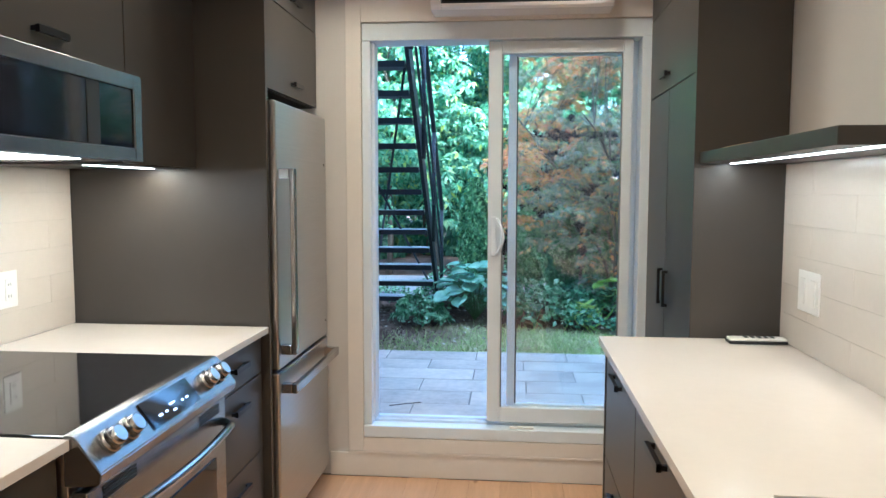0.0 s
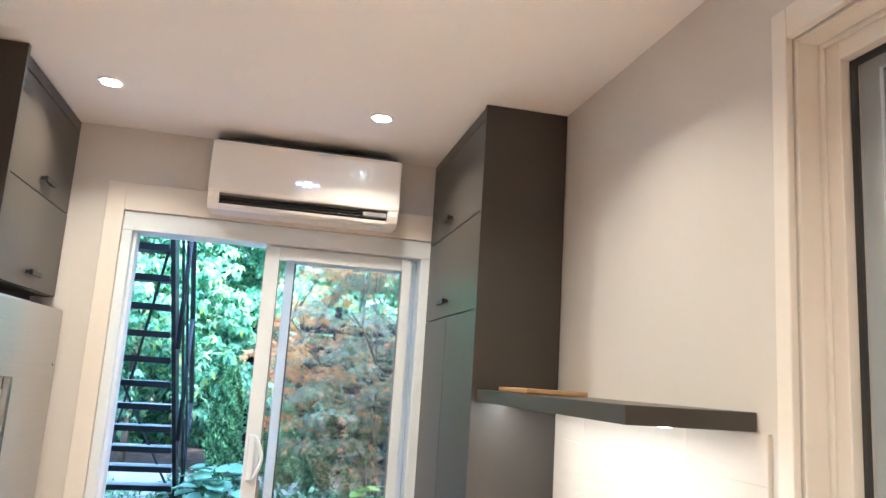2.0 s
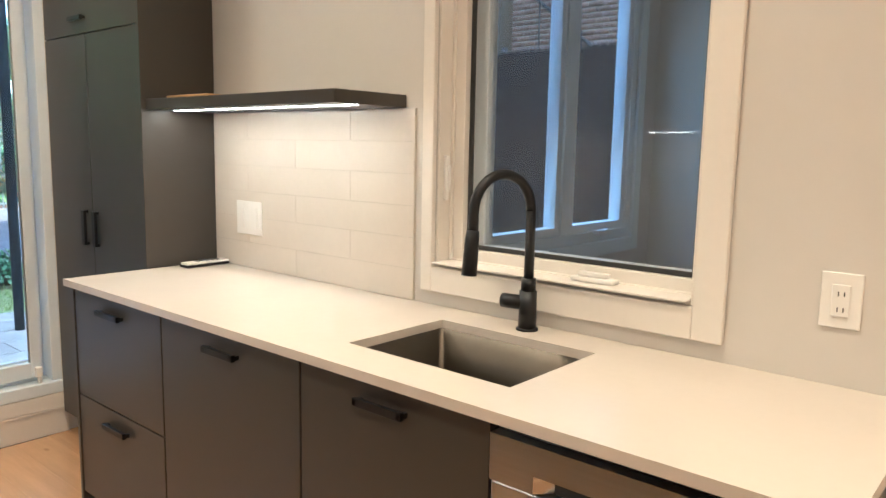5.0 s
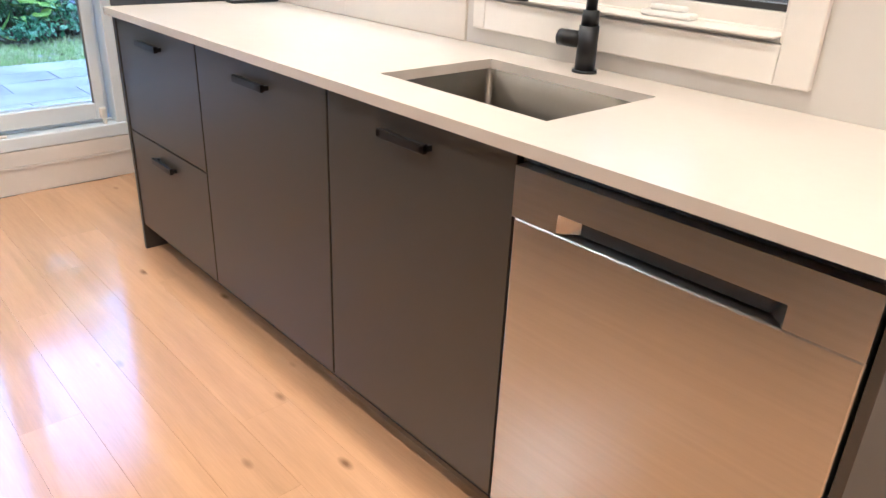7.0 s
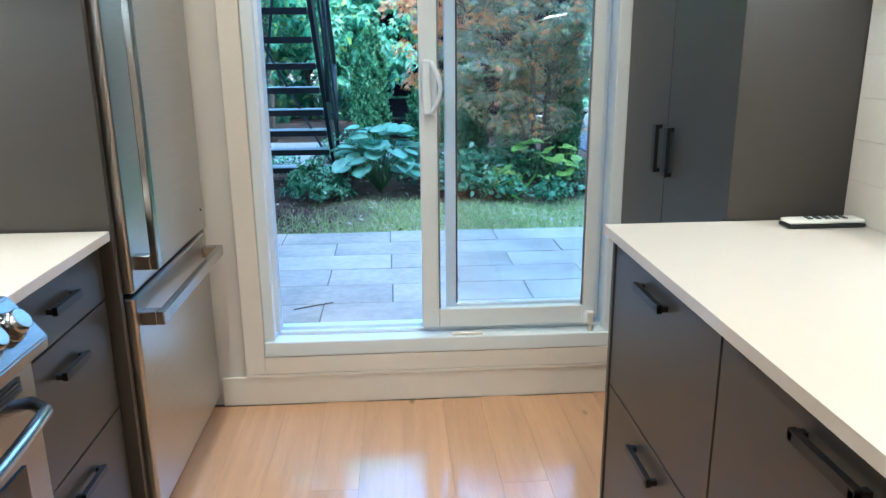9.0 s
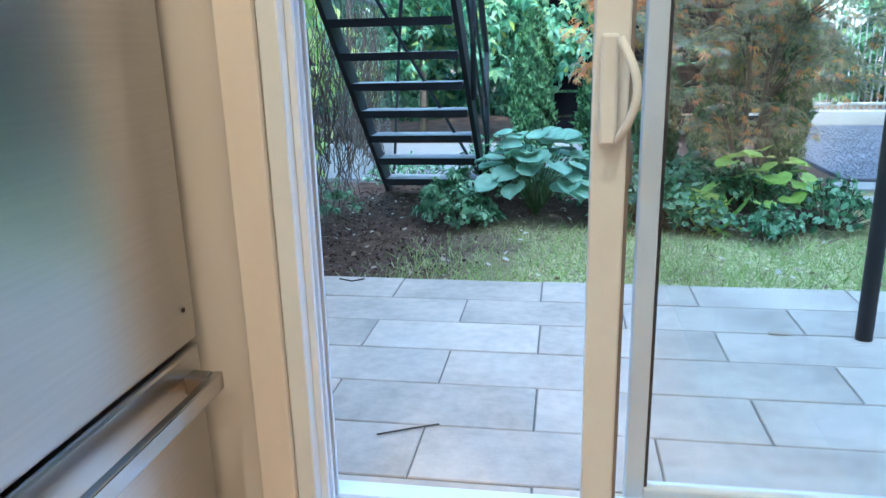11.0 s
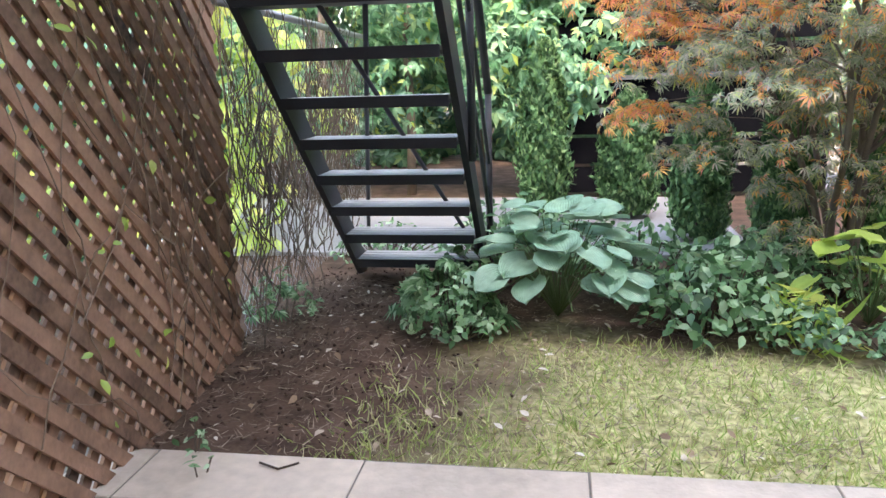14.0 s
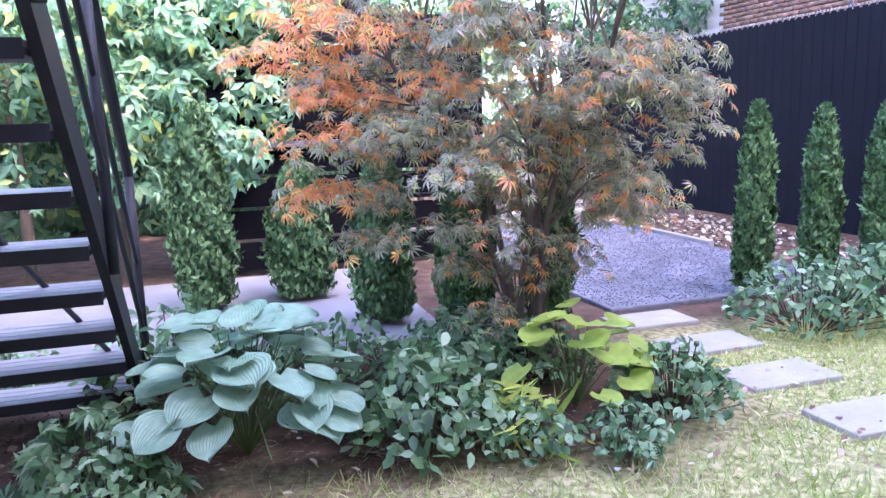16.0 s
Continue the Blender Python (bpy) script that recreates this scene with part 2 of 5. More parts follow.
M_STEP = mat("stepping_slab", (0.40, 0.385, 0.365), 0.85, vary=0.14, scale=6, bump=0.25, bump_scale=80, per_object=0.3, spec=0.3)
M_DARKWOOD = mat("black_stained_wood", (0.006, 0.006, 0.008), 0.95, vary=0.25, scale=6, bump=0.2, spec=0.05)
M_BARK = mat("grey_bark", (0.14, 0.11, 0.085), 0.9, vary=0.3, scale=12, bump=0.5, bump_scale=50)
M_STEM = mat("dry_stem", (0.085, 0.062, 0.045), 0.9, vary=0.3, scale=12, island=0.5)
M_VINESTEM = mat("bare_vine", (0.22, 0.15, 0.105), 0.9, vary=0.3, scale=12)
M_GLASS = pane_glass("clear_glass", (0.97, 0.985, 0.985))
M_SCREENFR = mat("dark_grey_aluminium", (0.03, 0.03, 0.031), 0.45, vary=0.08)


def mesh_screen(name, opening, color):
    """Woven screen too fine to see: part open, part grey wire."""
    m = bpy.data.materials.new(name)
    m.use_nodes = True
    n, l = m.node_tree.nodes, m.node_tree.links
    tr, df, mx = n.new("ShaderNodeBsdfTransparent"), n.new("ShaderNodeBsdfDiffuse"), n.new("ShaderNodeMixShader")
    df.inputs[0].default_value = (*color, 1)
    mx.inputs[0].default_value = 1 - opening
    l.new(tr.outputs[0], mx.inputs[1]), l.new(df.outputs[0], mx.inputs[2])
    l.new(mx.outputs[0], n["Material Output"].inputs[0])
    return m


M_MESH = mesh_screen("insect_mesh", 0.68, (0.13, 0.14, 0.15))
M_LED = glow("lamp_lens", (1.0, 0.9, 0.76), 2.5)
M_STRIP = glow("led_strip", (1.0, 0.9, 0.76), 2.0)
M_DIGIT = glow("display_digits", (0.55, 0.65, 1.0), 0.25)
GREEN = [(0.0, (0.03, 0.09, 0.035)), (0.45, (0.11, 0.25, 0.10)), (0.75, (0.24, 0.42, 0.21)), (1.0, (0.45, 0.62, 0.40))]
M_VINE = ramp_leaf("vine_leaf", [(0.0, (0.05, 0.15, 0.08)), (0.4, (0.14, 0.34, 0.17)), (0.8, (0.30, 0.54, 0.35)), (1.0, (0.44, 0.55, 0.12))], 0.38)
M_FAR = ramp_leaf("far_leaf", [(0.0, (0.03, 0.09, 0.05)), (0.5, (0.09, 0.21, 0.10)), (0.85, (0.18, 0.34, 0.18)), (1.0, (0.30, 0.40, 0.12))], 0.4)
M_THUJA = ramp_leaf("cedar_foliage", [(0.0, (0.03, 0.085, 0.03)), (0.45, (0.07, 0.17, 0.06)), (0.8, (0.14, 0.29, 0.10)), (1.0, (0.26, 0.41, 0.18))], 0.75, 0.15)
M_HOSTA = ramp_leaf("blue_green_leaf", [(0.0, (0.10, 0.26, 0.13)), (0.45, (0.27, 0.46, 0.31)), (0.82, (0.44, 0.63, 0.49)), (1.0, (0.36, 0.56, 0.12))], 0.26, 0.2)
def add_veins(m, lines):
    """Sunken veins that run along a leaf."""
    n, l = m.node_tree.nodes, m.node_tree.links
    uv, wv, bp = n.new("ShaderNodeTexCoord"), n.new("ShaderNodeTexWave"), n.new("ShaderNodeBump")
    wv.inputs["Scale"].default_value, wv.inputs["Distortion"].default_value = lines, 0.4
    bp.inputs["Strength"].default_value, bp.inputs["Distance"].default_value = 0.7, 0.003
    l.new(uv.outputs["UV"], wv.inputs[0]), l.new(wv.outputs[1], bp.inputs["Height"])
    l.new(bp.outputs[0], n["Principled BSDF"].inputs["Normal"])


add_veins(M_HOSTA, 4.5)
M_LIME = ramp_leaf("lime_leaf", [(0.0, (0.24, 0.40, 0.06)), (0.6, (0.42, 0.56, 0.12)), (1.0, (0.62, 0.62, 0.16))], 0.35, 0.3)
M_SHRUB = ramp_leaf("herb_leaf", GREEN)
M_MAPLE = ramp_leaf("maple_leaf", [(0.0, (0.13, 0.18, 0.08)), (0.35, (0.29, 0.34, 0.20)), (0.7, (0.40, 0.35, 0.29)), (0.9, (0.52, 0.58, 0.16)), (1.0, (0.62, 0.42, 0.38))], 0.36, 0.25)
M_ORANGE = ramp_leaf("orange_maple_leaf", [(0.0, (0.82, 0.26, 0.18)), (0.5, (0.93, 0.40, 0.10)), (0.85, (0.94, 0.54, 0.14)), (1.0, (0.50, 0.46, 0.16))], 0.4, 0.3)
M_STALK = mat("hosta_stalk", (0.07, 0.12, 0.035), 0.5, vary=0.2)
M_GRASS = ramp_leaf("grass_blade", [(0.0, (0.28, 0.42, 0.10)), (0.5, (0.54, 0.66, 0.22)), (1.0, (0.82, 0.74, 0.46))], 0.5, 0.25)
M_STRAW = ramp_leaf("dry_straw", [(0.0, (0.09, 0.055, 0.035)), (0.7, (0.20, 0.14, 0.09)), (1.0, (0.42, 0.34, 0.25))], 0.7, 0.1)
M_LITTER = ramp_leaf("fallen_leaf", [(0.0, (0.16, 0.09, 0.05)), (0.5, (0.36, 0.25, 0.15)), (0.8, (0.62, 0.54, 0.44)), (1.0, (0.75, 0.70, 0.62))], 0.7, 0.1)


# ---- building helpers ----
ORIGIN = {}


def thing(name, at, label="", category="", group="", kind=""):
    ob = new(name)
    ob.location = at
    ob.empty_display_size = 0.1
    ORIGIN[ob.name] = Vector(at)
    return tagged(ob, label, category, group, kind)


def part(name, bm, material, parent=None, label="", smooth=False):
    me = bpy.data.meshes.new(name)
    o = ORIGIN.get(parent.name, Vector()) if parent else Vector()
    if parent:
        bmesh.ops.translate(bm, verts=bm.verts, vec=-o)
    bmesh.ops.recalc_face_normals(bm, faces=bm.faces)
    for f in bm.faces:
        f.smooth = smooth
    bm.to_mesh(me)
    bm.free()
    me.materials.append(material)
    ob = new(name, me)
    if parent:
        ob.parent = parent
        ORIGIN[ob.name] = o
    return tagged(ob, label)


def add_box(bm, x0, x1, y0, y1, z0, z1, bevel=0.0):
    r = bmesh.ops.create_cube(bm, size=1.0)["verts"]
    bmesh.ops.transform(bm, verts=r, matrix=Matrix.Translation(((x0 + x1) / 2, (y0 + y1) / 2, (z0 + z1) / 2)) @ Matrix.Diagonal((abs(x1 - x0), abs(y1 - y0), abs(z1 - z0), 1)))
    if bevel:
        es = list({e for v in r for e in v.link_edges})
        bmesh.ops.bevel(bm, geom=es, offset=bevel, segments=2, affect="EDGES", profile=0.5)


def box(name, b, material, parent=None, label="", bevel=0.002):
    bm = bmesh.new()
    add_box(bm, *b, bevel)
    return part(name, bm, material, parent, label)


def add_rod(bm, pts, r, seg=8, r_end=None):
    """A round bar along the points."""
    pts = [Vector(p) for p in pts]
    rings = []
    side = None
    for i, p in enumerate(pts):
        d = (pts[min(i + 1, len(pts) - 1)] - pts[max(i - 1, 0)]).normalized()
        if side is None:
            side = d.orthogonal().normalized()
        side = (side - d * side.dot(d)).normalized()
        up = d.cross(side)
        rr = r if r_end is None else r + (r_end - r) * i / max(1, len(pts) - 1)
        rings.append([bm.verts.new(p + (side * math.cos(a) + up * math.sin(a)) * rr) for a in (2 * math.pi * k / seg for k in range(seg))])
    for a, b in zip(rings, rings[1:]):
        for k in range(seg):
            bm.faces.new((a[k], a[(k + 1) % seg], b[(k + 1) % seg], b[k]))
    bm.faces.new(rings[0][::-1]), bm.faces.new(rings[-1])


def rod(name, pts, r, material, parent=None, label="", seg=10, r_end=None):
    bm = bmesh.new()
    add_rod(bm, pts, r, seg, r_end)
    return part(name, bm, material, parent, label, smooth=True)


def flat_frame(name, axis, at, depth, u0, u1, v0, v1, w, material, parent, label="", bevel=0.003, bottom=None):
    """Four mitred-looking bars round an opening: axis 'y' (u is x) or 'x' (u is y); v is z."""
    bm = bmesh.new()
    bw = w if bottom is None else bottom
    for a, b, c, d in ((u0, u0 + w, v0, v1), (u1 - w, u1, v0, v1), (u0 + w, u1 - w, v1 - w, v1), (u0 + w, u1 - w, v0, v0 + bw)):
        if axis == "y":
            add_box(bm, a, b, at, at + depth, c, d, bevel)
        else:
            add_box(bm, at, at + depth, a, b, c, d, bevel)
    return part(name, bm, material, parent, label)


def slabbed(name, x0, x1, y0, y1, z0, z1, holes, axis, material, label, category="wall"):
    """A wall with thickness and openings through it. holes: (u0, u1, v0, v1), not overlapping, in order of u."""
    bm = bmesh.new()
    u0, u1 = (x0, x1) if axis == "y" else (y0, y1)

    def put(a, b, c, d):
        if b - a > 1e-6 and d - c > 1e-6:
            add_box(bm, *((a, b, y0, y1) if axis == "y" else (x0, x1, a, b)), c, d)

    cur = u0
    for a, b, c, d in holes:
        put(cur, a, z0, z1), put(a, b, z0, c), put(a, b, d, z1)
        cur = b
    put(cur, u1, z0, z1)
    return tagged(part(name, bm, material), label, category, kind="structure")


def cloud(name, material, parent, template, faces, place, turn, size, label="", kind=""):
    """Many small leaves joined into one part: template (n, 3), place (m, 3), turn (m, 3, 3), size (m,)."""
    m, n = len(place), len(template)
    v = np.einsum("mij,nj->mni", turn, template) * np.asarray(size)[:, None, None] + np.asarray(place)[:, None, :]
    if parent:
        v = v - np.array(ORIGIN[parent.name])
    f = (np.asarray(faces)[None] + (np.arange(m) * n)[:, None, None]).reshape(-1, 3)
    me = bpy.data.meshes.new(name)
    me.vertices.add(m * n)
    me.vertices.foreach_set("co", v.reshape(-1).astype(np.float32))
    me.loops.add(f.size)
    me.loops.foreach_set("vertex_index", f.reshape(-1).astype(np.int32))
    me.polygons.add(len(f))
    me.polygons.foreach_set("loop_start", np.arange(0, f.size, 3, dtype=np.int32))
    me.update(calc_edges=True)
    me.materials.append(material)
    ob = new(name, me)
    if parent:
        ob.parent = parent
        ORIGIN[ob.name] = ORIGIN[parent.name]
    return tagged(ob, label, kind=kind)


def turns(rng, out, droop=0.3, jitter=0.7):
    """Leaf axes: local x across, y along the leaf, z its face, which looks roughly along out."""
    out = out + rng.normal(0, jitter, out.shape)
    z = out / np.linalg.norm(out, axis=1, keepdims=True)
    y = rng.normal(0, 0.6, out.shape) + np.array([0, 0, -droop])
    y = y - z * (y * z).sum(1, keepdims=True)
    y /= np.linalg.norm(y, axis=1, keepdims=True)
    return np.stack([np.cross(y, z), y, z], -1)


OVAL = np.array([(0, -0.5, 0), (-0.27, -0.22, 0.05), (0, -0.2, -0.02), (0.27, -0.22, 0.05), (-0.26, 0.12, 0.04), (0, 0.12, -0.02), (0.26, 0.12, 0.04), (0, 0.55, -0.1)], float)
OVAL_F = [(0, 2, 1), (0, 3, 2), (1, 2, 5), (1, 5, 4), (2, 3, 6), (2, 6, 5), (4, 5, 7), (5, 6, 7)]


def fan_leaf(leaflets, spread, wide, long, fold):
    """Separate narrow leaflets fanned from one point."""
    v, f = [], []
    for k in range(leaflets):
        q = k - (leaflets - 1) / 2
        a = math.pi / 2 + q * spread
        r = long * (1 - 0.1 * abs(q))
        d, c = (math.cos(a), math.sin(a)), (-math.sin(a), math.cos(a))
        i = len(v)
        for along, side, z in ((0.04, 0, 0), (0.5, wide, fold), (0.5, -wide, fold), (0.5, 0, 0.0), (1.0, 0, -fold * 2)):
            v.append((r * (along * d[0] + side * c[0]), r * (along * d[1] + side * c[1]) - 0.15, z - 0.1 * along * along))
        f += [(i, i + 3, i + 1), (i, i + 2, i + 3), (i + 1, i + 3, i + 4), (i + 3, i + 2, i + 4)]
    return np.array(v, float), f


STAR, STAR_F = fan_leaf(7, 0.52, 0.09, 0.62, 0.03)
CREEPER, CREEPER_F = fan_leaf(5, 0.8, 0.2, 0.62, 0.05)
FERN, FERN_F = fan_leaf(7, 0.38, 0.12, 0.6, 0.03)
BLADE = np.array([(-0.035, 0, 0), (0.035, 0, 0), (-0.025, 0.5, 0.06), (0.025, 0.5, 0.06), (0, 1, 0.3)], float)
BLADE_F = [(0, 1, 3), (0, 3, 2), (2, 3, 4)]
SPRAY = np.array([(0, -0.3, 0), (-0.22, 0.1, 0.04), (0.22, 0.1, 0.04), (0, 0.7, 0)], float)
SPRAY_F = [(0, 2, 1), (1, 2, 3)]

# ---- the shell of the kitchen ----
XL, XR, YD, YB = -1.115, 1.556, 4.02, -2.6
GZ = 0.2
slabbed("wall_left", XL - 0.2, XL, YB - 0.2, YD, 0, CEIL, [], "x", M_WALL, "smooth off-white painted kitchen wall behind cabinets")
slabbed("wall_right", XR, XR + 0.2, YB - 0.2, YD, 0, CEIL, [(1.07, 1.902, 1.035, 2.34)], "x", M_WALL, "off-white painted kitchen wall with a window")
slabbed("wall_door", XL - 0.2, XR + 0.2, YD, YD + 0.2, 0, 4.2, [(-0.125, 1.247, 0.20, 2.23)], "y", M_WALL, "off-white painted wall with a patio door")
slabbed("wall_back", XL, XR, YB - 0.2, YB, 0, CEIL, [], "y", M_WALL, "plain off-white painted wall")
box("ceiling", (XL - 0.2, XR + 0.2, YB - 0.2, YD, CEIL, CEIL + 0.2), M_CEIL, None, "", 0)
box("ceiling_side", (XR + 0.2, 3.9, YB - 0.2, 2.302, CEIL, CEIL + 0.2), M_CEIL, None, "", 0)
tagged(bpy.data.objects["ceiling_side"], "smooth painted ceiling of the side room", "ceiling", kind="structure")
tagged(bpy.data.objects["ceiling"], "smooth warm-white painted ceiling with recessed lamps", "ceiling", kind="structure")
floor = box("floor", (XL - 0.2, XR + 0.2, YB - 0.2, YD, -0.12, -0.014), M_OAK, None, "", 0)
box("floor_side", (XR + 0.2, 3.9, YB - 0.2, 2.302, -0.12, -0.002), M_OAK, None, "", 0)
tagged(bpy.data.objects["floor_side"], "oak plank floor of the side room", "floor", kind="structure")
tagged(floor, "honey-coloured oak plank floor with knots", "floor", kind="structure")

for nm, b in (("baseboard", (-0.295, 1.262, YD - 0.016, YD - 0.001, 0.0, 0.118)),):
    tagged(box(nm, b, M_TRIM, None, "", 0.003), "cream painted baseboard under the patio door", "baseboard", kind="structure")
casing = thing("trim", (0.59, YD, 0.13), "cream flat painted casing round the patio door", "trim", kind="structure")
for b in ((-0.2, -0.1255, 0.13, 2.35), (1.2475, 1.322, 0.13, 2.35), (-0.1253, 1.2473, 2.2305, 2.35), (-0.1253, 1.2473, 0.13, 0.199)):
    box("casing_board", (b[0], b[1], YD - 0.018, YD - 0.001, b[2], b[3]), M_TRIM, casing, "", 0.002)
box("apron", (-0.2, 1.262, YD - 0.021, YD - 0.0185, 0.116, 0.13), M_TRIM, casing)

# unseen mass over the house, made 11 m high to keep sun off the garden
box("house_shade_block", (-10.0, 14.0, YB - 0.2, 2.41, CEIL + 0.204, 11.0), M_WALL, None, "", 0)
tagged(bpy.data.objects["house_shade_block"], "unseen block for the upper storeys, sized to shade the garden", "house", kind="structure")

# window over the sink
win = thing("window_1", (XR, 1.54, 1.03), "white casement window with deep reveal, cream casing and insect screen", "window", kind="structure")
bm = bmesh.new()
for y0, y1, z0, z1 in ((0.992, 1.066, 0.955, 2.412), (1.904, 1.949, 0.955, 2.412), (1.0665, 1.9035, 2.342, 2.412), (1.0665, 1.9035, 0.955, 1.034)):
    add_box(bm, XR - 0.019, XR - 0.001, y0, y1, z0, z1, 0.003)
part("casing", bm, M_TRIM, win)
flat_frame("jamb_liner", "x", XR - 0.001, 0.061, 1.0705, 1.9015, 1.0355, 2.3395, 0.008, M_TRIM, win)
bm = bmesh.new()
for y0, y1, z0, z1 in ((1.0705, 1.098, 1.0355, 2.3395), (1.845, 1.9015, 1.0355, 2.3395), (1.0982, 1.8448, 2.282, 2.3395), (1.0982, 1.8448, 1.0355, 1.088)):
    add_box(bm, XR + 0.06, XR + 0.112, y0, y1, z0, z1, 0.002)
part("window_frame", bm, M_TRIM, win)
flat_frame("frame_bead", "x", XR + 0.05, 0.0098, 1.079, 1.893, 1.044, 2.331, 0.012, M_TRIM, win)
flat_frame("screen_frame", "x", XR + 0.082, 0.01, 1.0985, 1.8445, 1.0885, 2.2815, 0.014, M_SCREENFR, win, "dark grey insect screen frame", 0.002)
bm = bmesh.new()
for y0, y1, z0, z1 in ((1.09, 1.112, 1.08, 2.29), (1.80, 1.85, 1.08, 2.29), (1.1122, 1.7998, 2.255, 2.29), (1.1122, 1.7998, 1.08, 1.1)):
    add_box(bm, XR + 0.1125, XR + 0.1425, y0, y1, z0, z1, 0.002)
part("sash", bm, M_PVC, win)
bm = bmesh.new()
bm.faces.new([bm.verts.new((XR + 0.087, y, z)) for y, z in ((1.11, 1.10), (1.833, 1.10), (1.833, 2.27), (1.11, 2.27))])
sc = part("insect_screen", bm, M_MESH, win, "fine grey insect screen")
sc.visible_shadow = False
for k in range(2):
    bm = bmesh.new()
    bm.faces.new([bm.verts.new((XR + 0.118 + 0.018 * k, y, z)) for y, z in ((1.1, 1.09), (1.81, 1.09), (1.81, 2.265), (1.1, 2.265))])
    pg = part("pane", bm, M_GLASS, win, "clear glass pane")
    pg.visible_shadow = False
box("window_sill", (XR - 0.03, XR + 0.058, 1.079, 1.893, 1.0445, 1.051), M_TRIM, win, "", 0.004)
bm = bmesh.new()
add_box(bm, XR + 0.006, XR + 0.045, 1.29, 1.42, 1.0515, 1.066, 0.005)
add_box(bm, XR + 0.012, XR + 0.034, 1.31, 1.40, 1.0665, 1.079, 0.004)
part("crank", bm, M_WHITEPL, win, "folded white crank handle")
bm = bmesh.new()
add_box(bm, XR + 0.02, XR + 0.035, 1.88, 1.8935, 1.24, 1.38, 0.003)
add_box(bm, XR + 0.024, XR + 0.031, 1.87, 1.882, 1.27, 1.35, 0.003)
part("lock_lever", bm, M_WHITEPL, win)

# the side room seen through that window
slabbed("wall_side_far", XR + 0.2, 3.9, 2.2, 2.302, 0, CEIL, [(2.17, 3.47, 0.95, 2.40)], "y", M_WALL, "off-white wall of the side room with windows")
slabbed("wall_side_right", 3.7, 3.9, YB - 0.2, 2.2, 0, CEIL, [], "x", M_WALL, "plain off-white wall of the side room")
slabbed("wall_side_back", XR + 0.2, 3.7, YB - 0.2, YB, 0, CEIL, [], "y", M_WALL, "plain off-white wall")
w2 = thing("window_2", (2.8, 2.2, 1.03), "white double casement window of the side room", "window", kind="structure")
flat_frame("window_frame", "y", 2.2, 0.1, 2.172, 3.468, 0.952, 2.398, 0.05, M_PVC, w2)
box("mullion", (2.78, 2.86, 2.2, 2.3, 1.003, 2.347), M_PVC, w2)
for a, b in ((2.223, 2.779), (2.861, 3.417)):
    flat_frame("sash", "y", 2.21, 0.06, a, b, 1.003, 2.346, 0.04, M_PVC, w2)
    bm = bmesh.new()
    bm.faces.new([bm.verts.new((x, 2.238, z)) for x, z in ((a + 0.04, 1.04), (b - 0.04, 1.04), (b - 0.04, 2.31), (a + 0.04, 2.31))])
    p = part("pane", bm, M_GLASS, w2)
    p.visible_shadow = False
flat_frame("casing", "y", 2.182, 0.017, 2.10, 3.54, 0.88, 2.47, 0.07, M_PVC, w2)
bm = bmesh.new()
add_box(bm, 3.08, 3.2, 2.165, 2.199, 0.985, 1.01, 0.005)
part("crank", bm, M_WHITEPL, w2)

# ---- patio door, slid open ----
door = thing("door_1", (0.6, YD + 0.05, 0.21), "white vinyl sliding patio door, slid open to one side", "door", kind="structure")
bm = bmesh.new()
for x0, x1, z0, z1, y0, y1 in ((-0.124, -0.082, 0.262, 2.145, 0.0, 0.15), (1.2, 1.246, 0.262, 2.145, 0.0, 0.15), (-0.124, 1.246, 2.145, 2.229, 0.0, 0.15)):
    add_box(bm, x0, x1, YD + y0 - 0.004, YD + y1, z0, z1, 0.004)
part("door_frame", bm, M_PVC, door)
bm = bmesh.new()
for k, y in enumerate((0.03, 0.062, 0.094)):
    add_box(bm, -0.0825, -0.066, YD + y, YD + y + 0.012, 0.283, 2.143, 0.002)
part("side_track", bm, M_PVC, door)
bm = bmesh.new()
add_box(bm, -0.0825, -0.072, YD + 0.076, YD + 0.09, 0.29, 2.14)
part("weather_seal", bm, M_BLACK, door, "black weather seal")
bm = bmesh.new()
add_box(bm, -0.124, 1.246, YD - 0.02, YD + 0.19, 0.201, 0.2615, 0.006)
for y in (0.052, 0.11):
    add_box(bm, -0.08, 1.198, YD + y, YD + y + 0.012, 0.262, 0.276, 0.002)
part("threshold", bm, M_PVC, door)


def door_panel(name, x0, x1, y, z0, z1, stile, label):
    bm = bmesh.new()
    lead = 0.064 if name == "sliding_panel" else stile
    for a, b, c, d in ((x0, x0 + lead, z0, z1), (x1 - stile, x1, z0, z1), (x0 + lead, x1 - stile, z1 - 0.06, z1), (x0 + lead, x1 - stile, z0, z0 + 0.075)):
        add_box(bm, a, b, y, y + 0.036, c, d, 0.004)
    p = part(name, bm, M_PVC, door, label)
    for a, b in ((x0 + lead, x0 + lead + 0.007), (x1 - stile - 0.007, x1 - stile)):
        box("glazing_bead", (a, b, y + 0.006, y + 0.0145, z0 + 0.076, z1 - 0.061), M_SCREENFR if name == "fixed_panel" else M_GALV, p, "grey glazing bead", 0.001)
    g = box("pane", (x0 + stile - 0.005, x1 - stile + 0.005, y + 0.015, y + 0.021, z0 + 0.07, z1 - stile + 0.005), M_GLASS, p, "", 0)
    g.visible_shadow = False
    return p


